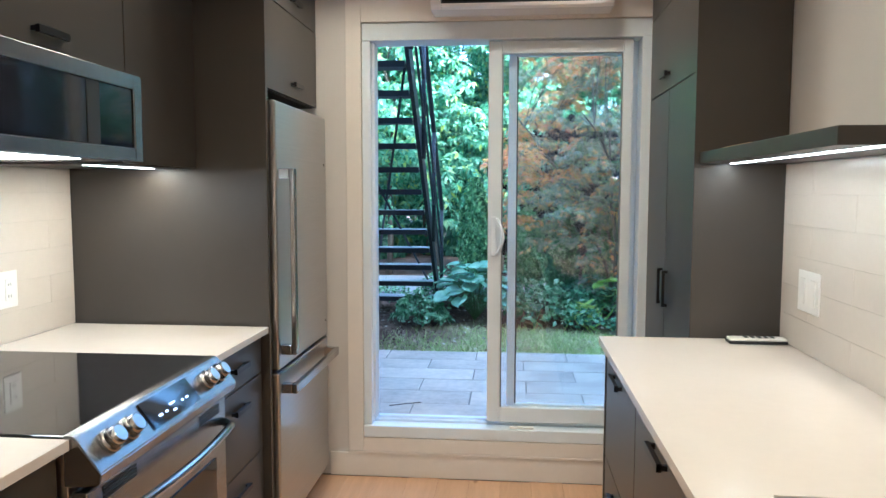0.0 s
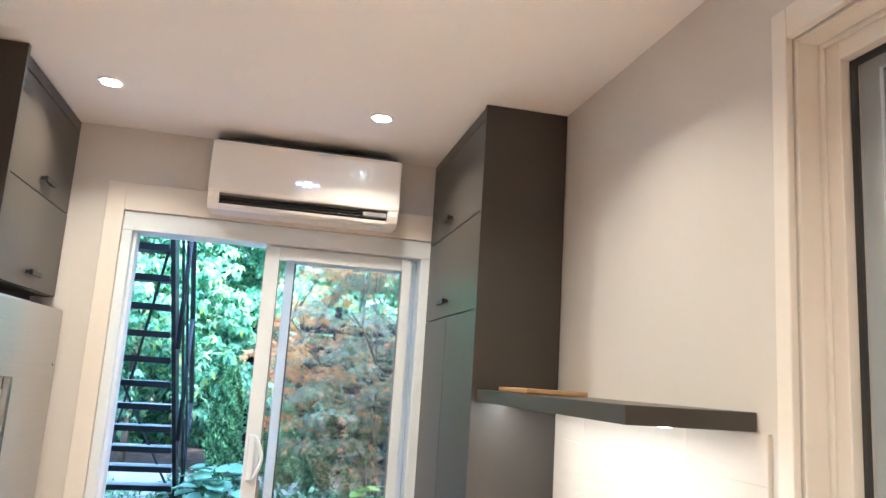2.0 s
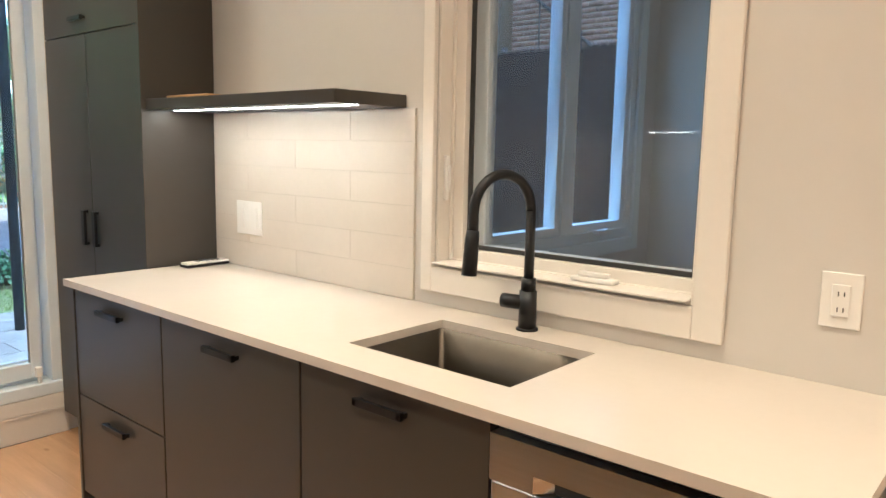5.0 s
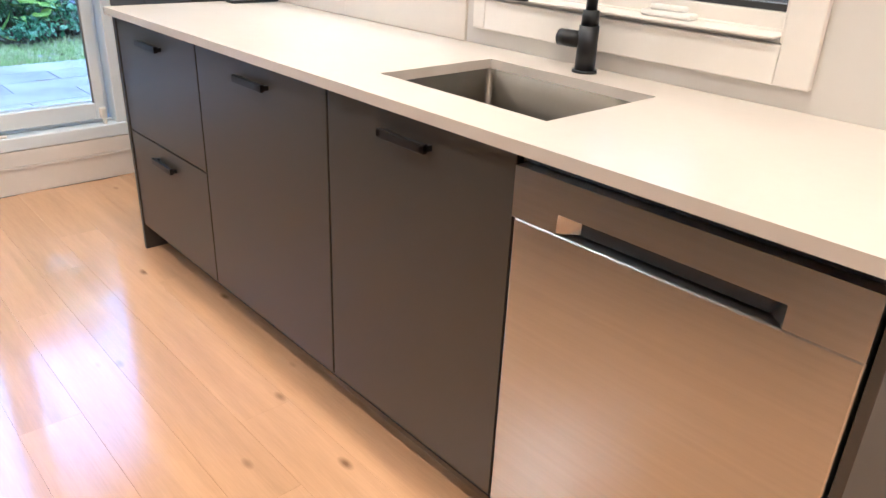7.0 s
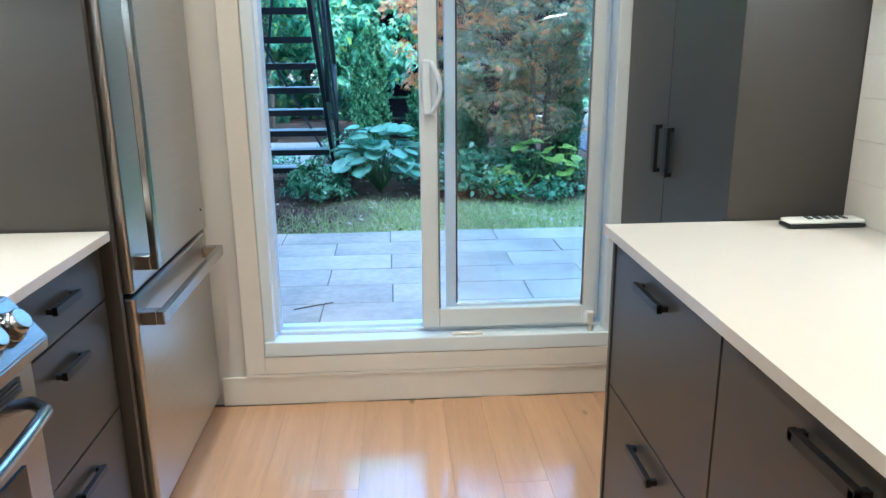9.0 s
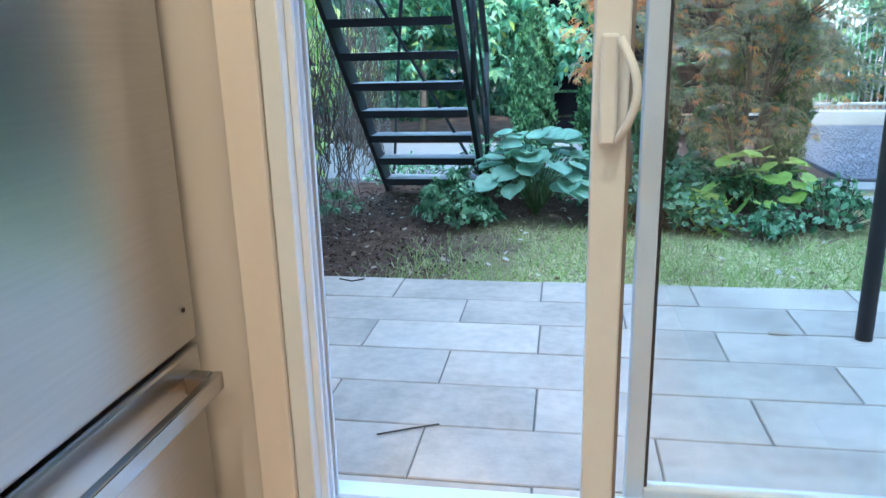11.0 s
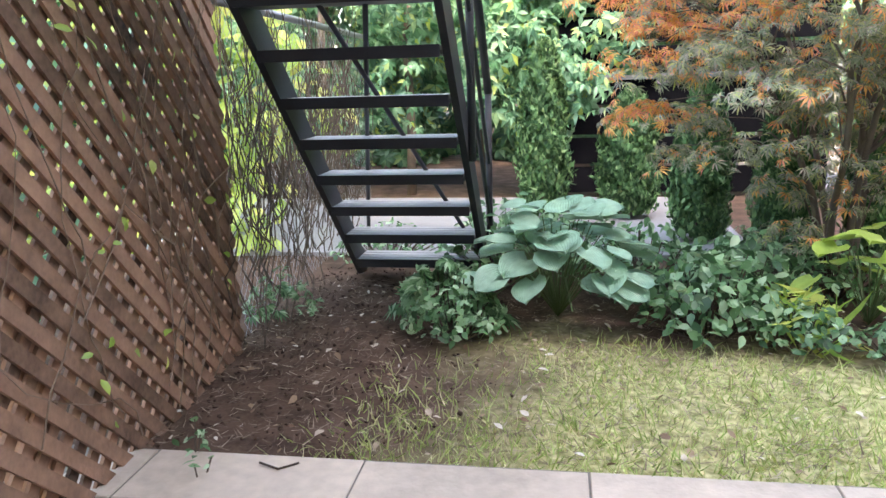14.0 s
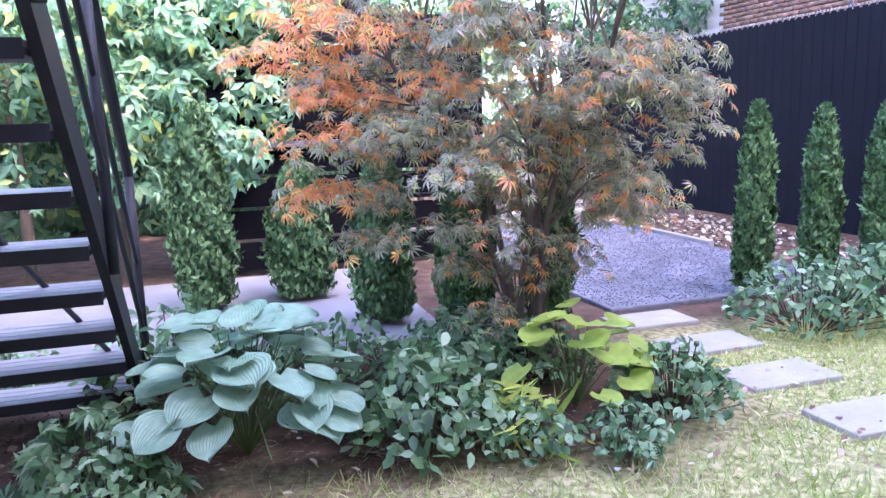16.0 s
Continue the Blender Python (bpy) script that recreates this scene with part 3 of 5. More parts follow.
slide = door_panel("sliding_panel", 0.487, 1.166, YD + 0.022, 0.285, 2.14, 0.047, "sliding panel with a grab handle")
door_panel("fixed_panel", 0.583, 1.198, YD + 0.088, 0.285, 2.14, 0.04, "fixed glazed panel")
bm = bmesh.new()
add_box(bm, 0.499, 0.531, YD + 0.008, YD + 0.021, 1.11, 1.305, 0.006)
part("handle_plate", bm, M_PVC, slide)
rod("handle", [(0.531 + 0.03 * math.sin(math.pi * k / 12), YD - 0.002 - 0.022 * math.sin(math.pi * k / 12), 1.118 + 0.178 * k / 12) for k in range(13)], 0.008, M_PVC, slide, "curved white grab handle")
box("latch", (0.5525, 0.566, YD + 0.0585, YD + 0.085, 1.03, 1.11), M_GALV, slide, "small metal latch")
bm = bmesh.new()
add_box(bm, 1.13, 1.16, YD - 0.006, YD + 0.02, 0.29, 0.34, 0.005)
add_box(bm, 1.137, 1.153, YD - 0.012, YD + 0.01, 0.262, 0.29, 0.004)
part("foot_lock", bm, M_WHITEPL, slide)
bm = bmesh.new()
add_box(bm, 0.6, 0.72, YD - 0.012, YD + 0.012, 0.2625, 0.274, 0.004)
part("track_block", bm, M_WHITEPL, door)


# ---- cabinets ----
def bar_handle(parent, p0, p1, out):
    """A square black bar pull between two points on a front; out: which way it stands off."""
    bm = bmesh.new()
    (x0, y0, z0), (x1, y1, z1) = p0, p1
    s = out[0] or 1
    o = 0.024 * s
    vert = abs(z1 - z0) > abs(y1 - y0)
    if not vert and y1 - y0 > 0.13:
        y0, y1 = y0 + 0.14 * (y1 - y0), y1 - 0.14 * (y1 - y0)
    add_box(bm, *sorted((x0 + o * 0.5, x0 + o)), *((y0 - 0.014, y0 + 0.014, z0, z1) if vert else (y0, y1, z0 - 0.010, z0 + 0.010)), 0.0015)
    for f in (0.0, 1.0):
        if vert:
            c = z0 + (z1 - z0 - 0.012) * f
            add_box(bm, min(x0, x0 + o), max(x0, x0 + o), y0 - 0.006, y0 + 0.006, c, c + 0.012)
        else:
            c = y0 + (y1 - y0 - 0.012) * f
            add_box(bm, min(x0, x0 + o), max(x0, x0 + o), c, c + 0.012, z0 - 0.006, z0 + 0.006)
    return part("handle", bm, M_BLACK, parent, "slim black bar handle")


def cabinet(name, b, face, fronts, label, category="cabinet", toe=0.0, group=""):
    """A carcass with its own fronts. face: +1 fronts look to +x, -1 to -x. fronts: (part, y0, y1, z0, z1, handle)."""
    x0, x1, y0, y1, z0, z1 = b
    c = thing(name, ((x0 + x1) / 2, (y0 + y1) / 2, z0), label, category, group)
    t = 0.019
    bx = (x0, x1 - t - 0.002) if face > 0 else (x0 + t + 0.002, x1)
    if toe:
        tx = (bx[0], bx[1] - 0.06) if face > 0 else (bx[0] + 0.06, bx[1])
        box("toe_kick", (*tx, y0 + 0.001, y1 - 0.001, z0, z0 + toe), M_CABIN, c, "", 0)
    box("body", (*bx, y0 + 0.0008, y1 - 0.0008, z0 + toe, z1), M_CABIN, c, "", 0)
    fx = (x1 - t, x1) if face > 0 else (x0, x0 + t)
    for nm, a, bb, cz, d, h in fronts:
        p = box(nm, (*fx, a + 0.0006, bb - 0.0006, cz + 0.0012, d - 0.0012), M_CAB, c, "", 0.001)
        if h:
            bar_handle(p, (fx[1] if face > 0 else fx[0], h[0], h[1]), (fx[1] if face > 0 else fx[0], h[2], h[3]), (face, 0, 0))
    return c


FX = 0.945
cabinet("base_cabinet", (FX, XR - 0.003, 2.485, 3.095, 0, 0.885), -1, [("drawer_front", 2.487, 3.093, 0.485, 0.88, (2.70, 0.822, 2.92, 0.822)), ("drawer_front", 2.487, 3.093, 0.105, 0.482, (2.69, 0.425, 2.90, 0.425))], "taupe two-drawer base cabinet with black bar handles", toe=0.1, group="sink run")
cabinet("base_cabinet", (FX, XR - 0.003, 1.807, 2.483, 0, 0.885), -1, [("door", 1.809, 2.481, 0.105, 0.88, (2.04, 0.828, 2.25, 0.828))], "taupe base cabinet with one flat door", toe=0.1, group="sink run")
snk = cabinet("base_cabinet", (FX, XR - 0.003, 1.215, 1.805, 0, 0.66), -1, [("door", 1.217, 1.803, 0.105, 0.88, (1.41, 0.83, 1.62, 0.83))], "taupe sink cabinet with one flat door", toe=0.1, group="sink run")
box("side_panel", (FX + 0.025, XR - 0.004, 1.217, 1.233, 0.66, 0.884), M_CABIN, snk, "", 0)
e1 = box("end_panel", (FX - 0.004, XR - 0.003, 3.097, 3.115, 0, 0.884), M_CAB, None, "", 0.0015)
tagged(e1, "taupe finished end panel of the sink run", "panel")
e2 = box("end_panel", (FX - 0.004, XR - 0.003, 0.588, 0.604, 0, 0.884), M_CAB, None, "", 0.0015)
tagged(e2, "taupe finished end panel beside the dishwasher", "panel")

# dishwasher
dw = thing("dishwasher", (1.2, 0.945, 0), "stainless steel dishwasher with pocket handle under the counter", "dishwasher")
box("body", (FX + 0.035, XR - 0.01, 0.61, 1.205, 0.1, 0.86), M_DARKPL, dw, "", 0)
box("kick_plate", (FX + 0.08, FX + 0.1, 0.61, 1.205, 0.0, 0.1), M_DARKPL, dw, "", 0)
box("door", (FX - 0.008, FX + 0.033, 0.609, 1.206, 0.11, 0.764), M_STEEL, dw, "", 0.004)
bm = bmesh.new()
top, low, PY0, PY1 = 0.862, 0.767, 0.745, 1.075
add_box(bm, FX - 0.014, FX + 0.033, 0.609, PY0 - 0.03, low, top)
add_box(bm, FX - 0.014, FX + 0.033, PY1 + 0.03, 1.206, low, top)
add_box(bm, FX - 0.014, FX + 0.033, PY0 - 0.03, PY1 + 0.03, low + 0.036, top)
bmesh.ops.remove_doubles(bm, verts=bm.verts, dist=1e-5)
part("top_band", bm, M_STEEL, dw, "brushed steel band over the door")
box("pocket", (FX + 0.016, FX + 0.03, PY0 - 0.03, PY1 + 0.03, low, low + 0.036), M_DARKPL, dw, "dark scooped pocket handle", 0)
for ya, yb in ((PY0 - 0.0298, PY0), (PY1 + 0.0298, PY1)):
    bm = bmesh.new()
    vs = [bm.verts.new(p) for p in ((FX - 0.0138, ya, low + 0.001), (FX - 0.0138, ya, low + 0.0355), (FX + 0.0155, yb, low + 0.001), (FX + 0.0155, yb, low + 0.0355), (FX + 0.0155, ya, low + 0.001), (FX + 0.0155, ya, low + 0.0355))]
    for q in ((0, 1, 3, 2), (0, 2, 4), (1, 5, 3), (0, 4, 5, 1), (2, 3, 5, 4)):
        bm.faces.new([vs[k] for k in q])
    part("pocket_cheek", bm, M_CHROME, dw, "bright sloping cheek of the pocket")
box("control_strip", (FX + 0.012, FX + 0.034, 0.61, 1.205, 0.8625, 0.882), M_BLACK, dw, "black control strip on the top edge", 0.002)

# worktop with the sink cut out
wt = thing("worktop", (1.24, 1.85, 0.885), "white quartz worktop with an undermount sink cut-out", "worktop")
bm = bmesh.new()
WX, SY0, SY1, SX0, SX1 = 0.918, 1.25, 1.75, 1.055, 1.415
for b in ((WX, SX0, 0.578, 3.122), (SX1, XR - 0.001, 0.578, 3.122), (SX0, SX1, 0.578, SY0), (SX0, SX1, SY1, 3.122)):
    add_box(bm, *b, 0.886, 0.910)
bmesh.ops.remove_doubles(bm, verts=bm.verts, dist=1e-5)
part("slab", bm, M_COUNTER, wt)
sink = thing("sink", (1.24, 1.5, 0.70), "undermount brushed stainless steel sink bowl", "sink")
bm = bmesh.new()
rings = []
for x0, x1, y0, y1, z, rr in ((SX0 - 0.012, SX1 + 0.012, SY0 - 0.012, SY1 + 0.012, 0.8855, 0.02), (SX0 + 0.001, SX1 - 0.001, SY0 + 0.001, SY1 - 0.001, 0.8853, 0.016), (SX0 + 0.002, SX1 - 0.002, SY0 + 0.002, SY1 - 0.002, 0.73, 0.018), (SX0 + 0.01, SX1 - 0.01, SY0 + 0.01, SY1 - 0.01, 0.706, 0.024), (SX0 + 0.03, SX1 - 0.03, SY0 + 0.03, SY1 - 0.03, 0.70, 0.03)):
    ring = []
    for cx, cy, a0 in ((x1 - rr, y1 - rr, 0), (x0 + rr, y1 - rr, 90), (x0 + rr, y0 + rr, 180), (x1 - rr, y0 + rr, 270)):
        for k in range(5):
            a = radians(a0 + 22.5 * k)
            ring.append(bm.verts.new((cx + rr * math.cos(a), cy + rr * math.sin(a), z)))
    rings.append(ring)
for a, b in zip(rings, rings[1:]):
    for k in range(20):
        bm.faces.new((a[k], a[(k + 1) % 20], b[(k + 1) % 20], b[k]))
bm.faces.new(rings[-1])
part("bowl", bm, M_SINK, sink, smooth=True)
bm = bmesh.new()
bmesh.ops.create_cone(bm, cap_ends=True, segments=24, radius1=0.045, radius2=0.04, depth=0.006, matrix=Matrix.Translation((1.24, 1.5, 0.704)))
part("drain", bm, M_CHROME, sink, "round steel drain")

# tap
tap = thing("kitchen_faucet", (1.49, 1.505, 0.91), "matt black gooseneck faucet with pull-down spray", "faucet")
bm = bmesh.new()
for r, z0, z1 in ((0.031, 0.911, 0.917), (0.025, 0.917, 1.02), (0.0205, 1.02, 1.055)):
    bmesh.ops.create_cone(bm, cap_ends=True, segments=24, radius1=r, radius2=r * 0.96, depth=z1 - z0, matrix=Matrix.Translation((1.49, 1.505, (z0 + z1) / 2)))
part("base", bm, M_BLACK, tap, smooth=True)
neck = [(1.49, 1.505, 1.03), (1.49, 1.505, 1.24)]
R = 0.098
ux, uy = -0.97, 0.24
for k in range(17):
    a = math.pi * k / 16
    neck.append((1.49 + ux * R * (1 - math.cos(a)), 1.505 + uy * R * (1 - math.cos(a)), 1.24 + R * math.sin(a)))
tipx, tipy = 1.49 + ux * 2 * R, 1.505 + uy * 2 * R
neck.append((tipx, tipy, 1.19))
rod("neck", neck, 0.0135, M_BLACK, tap, seg=14)
rod("spray_head", [(tipx, tipy, 1.195), (tipx - 0.004, tipy, 1.17), (tipx - 0.01, tipy + 0.002, 1.08)], 0.0165, M_BLACK, tap, "tapered pull-down spray head", seg=16, r_end=0.02)
rod("lever", [(1.487, 1.52, 0.985), (1.48, 1.56, 0.985), (1.478, 1.58, 0.985)], 0.0205, M_BLACK, tap, "round side lever", seg=16)

# tall pantry cabinet beside the door
TX = 1.24
cabinet("pantry_cabinet", (TX, XR - 0.003, 3.13, 4.0, 0.0, CEIL - 0.004), -1, [
    ("door", 3.152, 3.588, 0.105, 1.845, (3.54, 0.955, 3.54, 1.105)), ("door", 3.590, 3.998, 0.105, 1.845, (3.64, 0.955, 3.64, 1.105)),
    ("flap_door", 3.152, 3.998, 1.847, 2.20, (3.58, 1.91, 3.70, 1.91)), ("flap_door", 3.152, 3.998, 2.202, 2.545, (3.58, 2.262, 3.70, 2.262)),
    ("filler", 3.152, 3.998, 2.547, CEIL - 0.006, None)], "tall taupe pantry cabinet with black handles beside the patio door", toe=0.1)
sp = box("end_panel", (TX - 0.003, XR - 0.003, 3.129, 3.150, 0.9105, CEIL - 0.003), M_CAB, None, "", 0.0015)
tagged(sp, "taupe finished side panel of the pantry cabinet", "panel")

# floating shelf
sh = thing("floating_shelf", (1.4, 2.6, 1.5), "taupe floating wall shelf lit from below", "shelf")
box("board", (1.255, XR - 0.001, 2.035, 3.127, 1.526, 1.566), M_CAB, sh, "", 0.002)
box("led_channel", (1.348, 1.372, 2.06, 3.09, 1.5242, 1.5258), M_STRIP, sh, "glowing warm light strip", 0.001)
wb = box("cutting_board", (1.32, 1.52, 2.80, 3.09, 1.567, 1.581), M_BOARD, None, "", 0.003)
tagged(wb, "thin brown wooden board lying on the shelf", "board")

# wall plates
def plate(name, x, y0, y1, z0, z1, out, label, sockets):
    p = thing(name, (x, (y0 + y1) / 2, z0), label, "outlet" if "outlet" in name else "switch")
    s = 0.006 * out
    box("cover", (min(x, x + s), max(x, x + s), y0, y1, z0, z1), M_WHITEPL, p, "", 0.002)
    w = (y1 - y0) / sockets
    for k in range(sockets):
        a = y0 + w * k + w * 0.28
        q = box("insert", (min(x + s, x + s * 1.7), max(x + s, x + s * 1.7), a, a + w * 0.44, z0 + 0.025, z1 - 0.025), M_WHITEPL, p, "", 0.0015)
        if "outlet" in name:
            for zc in (z0 + 0.04, z1 - 0.045):
                for dy in (0.3, 0.62):
                    xx = x + s * 1.75
                    yy = a + w * 0.44 * dy
                    box("slot", (min(x + s * 1.6, xx), max(x + s * 1.6, xx), yy - 0.001, yy + 0.0015, zc - 0.005, zc + 0.005), M_DARKPL, q, "dark socket slot", 0)


plate("light_switch", XR - 0.009, 2.80, 2.965, 1.045, 1.178, -1, "white double wall plate with switch and socket on the backsplash", 2)
plate("wall_outlet", XR, 0.712, 0.793, 1.038, 1.157, -1, "white wall outlet beside the window", 1)
plate("wall_outlet", XL + 0.008, 2.76, 2.85, 1.03, 1.155, 1, "white wall outlet on the backsplash beside the stove", 1)

# remote control left on the worktop
rc = thing("remote_control", (1.42, 3.05, 0.911), "white and black remote control lying on the worktop", "remote")
bm = bmesh.new()
add_box(bm, 1.345, 1.54, 3.02, 3.075, 0.9115, 0.921, 0.004)
part("bottom_shell", bm, M_BLACK, rc)
bm = bmesh.new()
add_box(bm, 1.347, 1.538, 3.022, 3.073, 0.9212, 0.931, 0.005)
part("top_shell", bm, M_WHITEPL, rc)
for k in range(5):
    box("button", (1.40 + 0.022 * k, 1.412 + 0.022 * k, 3.034, 3.06, 0.9305, 0.9335), M_DARKPL, rc, "", 0.001)

# ---- the stove side ----
CX = -0.32
ld = cabinet("base_cabinet", (XL + 0.003, CX - 0.03, 2.672, 3.172, 0, 0.885), 1, [("drawer_front", 2.674, 3.17, 0.735, 0.88, (2.837, 0.81, 3.017, 0.81)), ("drawer_front", 2.674, 3.17, 0.435, 0.732, (2.837, 0.66, 3.017, 0.66)), ("drawer_front", 2.674, 3.17, 0.105, 0.432, (2.837, 0.36, 3.017, 0.36))], "taupe three-drawer base cabinet beside the fridge", toe=0.1)
cabinet("base_cabinet", (XL + 0.003, CX - 0.03, 1.0, 1.899, 0, 0.885), 1, [("door", 1.002, 1.48, 0.105, 0.88, (1.15, 0.825, 1.35, 0.825)), ("door", 1.482, 1.897, 0.105, 0.88, (1.6, 0.825, 1.8, 0.825))], "taupe base cabinet with two doors next to the stove", toe=0.1)
for a, b in ((2.67, 3.174), (0.985, 1.9)):
    w = box("worktop", (XL + 0.009, CX, a, b, 0.8855, 0.91), M_COUNTER, None, "", 0.002)
    tagged(w, "white quartz worktop beside the stove", "worktop")

stove = thing("stove", (-0.65, 2.285, 0), "stainless slide-in electric range with black glass cooktop", "stove")
box("body", (XL + 0.02, CX - 0.01, 1.905, 2.665, 0.02, 0.895), M_STEEL, stove, "", 0.002)
box("cooktop", (XL + 0.012, CX - 0.015, 1.904, 2.666, 0.896, 0.914), M_BLACKGLASS, stove, "black ceramic glass cooktop", 0.004)
box("rear_vent", (XL + 0.011, XL + 0.07, 1.937, 2.637, 0.915, 0.93), M_DARKPL, stove, "dark rear vent trim", 0.004)
bm = bmesh.new()
prof = [(CX - 0.02, 0.916), (CX + 0.005, 0.913), (CX + 0.065, 0.835), (CX + 0.062, 0.81), (CX - 0.02, 0.80)]
va = [bm.verts.new((x, 1.904, z)) for x, z in prof]
vb = [bm.verts.new((x, 2.666, z)) for x, z in prof]
bm.faces.new(va), bm.faces.new(vb[::-1])
for k in range(5):
    bm.faces.new((va[k], vb[k], vb[(k + 1) % 5], va[(k + 1) % 5]))
bmesh.ops.bevel(bm, geom=list(bm.edges), offset=0.003, segments=2, affect="EDGES")
part("control_panel", bm, M_STEELH, stove, "sloping stainless control panel")
nrm = Vector((0.078, 0, 0.06)).normalized()
for ky in (1.987, 2.067, 2.507, 2.587):
    c = Vector((CX + 0.036, ky, 0.876))
    bm = bmesh.new()
    add_rod(bm, [c - nrm * 0.004, c + nrm * 0.012], 0.029, 20)
    add_rod(bm, [c + nrm * 0.012, c + nrm * 0.036], 0.025, 20, 0.021)
    k = part("knob", bm, M_CHROME, stove, "round brushed steel knob", smooth=True)
    bm = bmesh.new()
    add_rod(bm, [c + nrm * 0.0361, c + nrm * 0.0375], 0.019, 20)
    part("knob_face", bm, M_STEEL, k)
bm = bmesh.new()
q = [Vector((CX + 0.012, 2.157, 0.907)), Vector((CX + 0.012, 2.417, 0.907)), Vector((CX + 0.058, 2.417, 0.847)), Vector((CX + 0.058, 2.157, 0.847))]
lo = [bm.verts.new(p - nrm * 0.002) for p in q]
hi = [bm.verts.new(p + nrm * 0.003) for p in q]
bm.faces.new(hi)
for k in range(4):
    bm.faces.new((lo[k], lo[(k + 1) % 4], hi[(k + 1) % 4], hi[k]))
dsp = part("display", bm, M_BLACKGLASS, stove, "black touch display")
for ky, kf, kw in ((2.20, 0.35, 0.02), (2.235, 0.35, 0.014), (2.27, 0.5, 0.03), (2.27, 0.25, 0.018), (2.33, 0.4, 0.012), (2.355, 0.4, 0.016)):
    bm = bmesh.new()
    c = Vector((CX + 0.012 + 0.046 * (1 - kf), ky, 0.907 - 0.06 * (1 - kf))) + nrm * 0.0032
    down = Vector((0.046, 0, -0.06)).normalized()
    bm.faces.new([bm.verts.new(c + Vector((0, a, 0)) + down * b) for a, b in ((0, 0), (kw, 0), (kw, 0.006), (0, 0.006))])
    part("display_mark", bm, M_DIGIT, dsp, "small pale blue lit mark")
box("oven_door", (CX - 0.009, CX + 0.03, 1.909, 2.661, 0.20, 0.79), M_STEELH, stove, "", 0.004)
box("oven_window", (CX + 0.0305, CX + 0.034, 1.997, 2.577, 0.29, 0.62), M_BLACKGLASS, stove, "black oven window", 0.001)
box("drawer", (CX - 0.009, CX + 0.025, 1.909, 2.661, 0.04, 0.19), M_STEELH, stove, "warming drawer", 0.003)
for ya, yb in ((1.967, 2.107), (2.467, 2.607)):
    bm = bmesh.new()
    for k in range(4):
        add_box(bm, CX + 0.0295, CX + 0.0335, ya, yb, 0.752 + 0.008 * k, 0.756 + 0.008 * k)
    part("vent_grille", bm, M_DARKPL, stove)
rod("oven_handle", [(CX + 0.03, 1.937, 0.715), (CX + 0.07, 1.967, 0.715)] + [(CX + 0.075 + 0.02 * math.sin(math.pi * k / 10), 1.977 + 0.616 * k / 10, 0.715) for k in range(11)] + [(CX + 0.07, 2.603, 0.715), (CX + 0.03, 2.633, 0.715)], 0.0125, M_CHROME, stove, "bowed steel oven handle", seg=12)

# over-the-range microwave
mw = thing("microwave", (-0.78, 2.287, 1.52), "low stainless over-the-range microwave with a black glass door", "microwave")
MX = -0.535
box("body", (XL + 0.005, MX - 0.03, 1.909, 2.663, 1.52, 1.775), M_STEEL, mw, "", 0.003)
flat_frame("door_frame", "x", MX - 0.029, 0.029, 1.907, 2.665, 1.518, 1.777, 0.045, M_STEELH, mw, "", 0.003, 0.04)
box("door_glass", (MX - 0.026, MX - 0.006, 1.953, 2.619, 1.559, 1.731), M_BLACKGLASS, mw, "black mirror glass", 0.001)
box("divider", (MX - 0.006, MX - 0.004, 2.377, 2.437, 1.56, 1.73), M_DARKPL, mw, "", 0)
box("under_lamp", (-0.85, -0.6, 2.137, 2.437, 1.5182, 1.5198), M_STRIP, mw, "lit lamp lens", 0.001)

UX = -0.595
up = cabinet("wall_cabinet", (XL + 0.003, UX, 2.682, 3.186, 1.512, CEIL - 0.004), 1, [("door", 2.684, 3.184, 1.514, 2.19, None), ("door", 2.684, 3.184, 2.192, CEIL - 0.006, None)], "taupe wall cabinet between microwave and fridge panel")
box("led_channel", (-0.775, -0.745, 2.73, 3.15, 1.5102, 1.5118), M_STRIP, up, "glowing warm light strip", 0.001)
cabinet("wall_cabinet", (XL + 0.003, UX, 1.909, 2.680, 1.781, CEIL - 0.004), 1, [("flap_door", 1.911, 2.678, 1.783, 2.19, (2.21, 1.835, 2.39, 1.835)), ("flap_door", 1.911, 2.678, 2.192, CEIL - 0.006, None)], "taupe wall cabinet over the microwave")
cabinet("wall_cabinet", (XL + 0.003, UX, 0.94, 1.907, 1.512, CEIL - 0.004), 1, [("door", 0.942, 1.42, 1.514, 2.19, None), ("door", 1.422, 1.905, 1.514, 2.19, None), ("door", 0.942, 1.905, 2.192, CEIL - 0.006, None)], "taupe wall cabinet with flat doors")
fp = box("end_panel", (XL + 0.002, -0.322, 3.19, 3.213, 0, CEIL - 0.003), M_CAB, None, "", 0.0015)
tagged(fp, "tall taupe panel beside the fridge", "panel")
fc = cabinet("wall_cabinet", (XL + 0.003, -0.347, 3.215, 4.01, 1.825, CEIL - 0.004), 1, [("flap_door", 3.217, 4.008, 1.827, 2.18, (3.60, 1.885, 3.72, 1.885)), ("flap_door", 3.217, 4.008, 2.182, 2.545, (3.60, 2.24, 3.72, 2.24)), ("filler", 3.217, 4.008, 2.547, CEIL - 0.006, None)], "taupe cabinet over the fridge with two flap doors")
box("filler", (-0.66, -0.44, 3.217, 4.008, 1.79, 1.8245), M_CABIN, fc, "dark gap filler", 0)

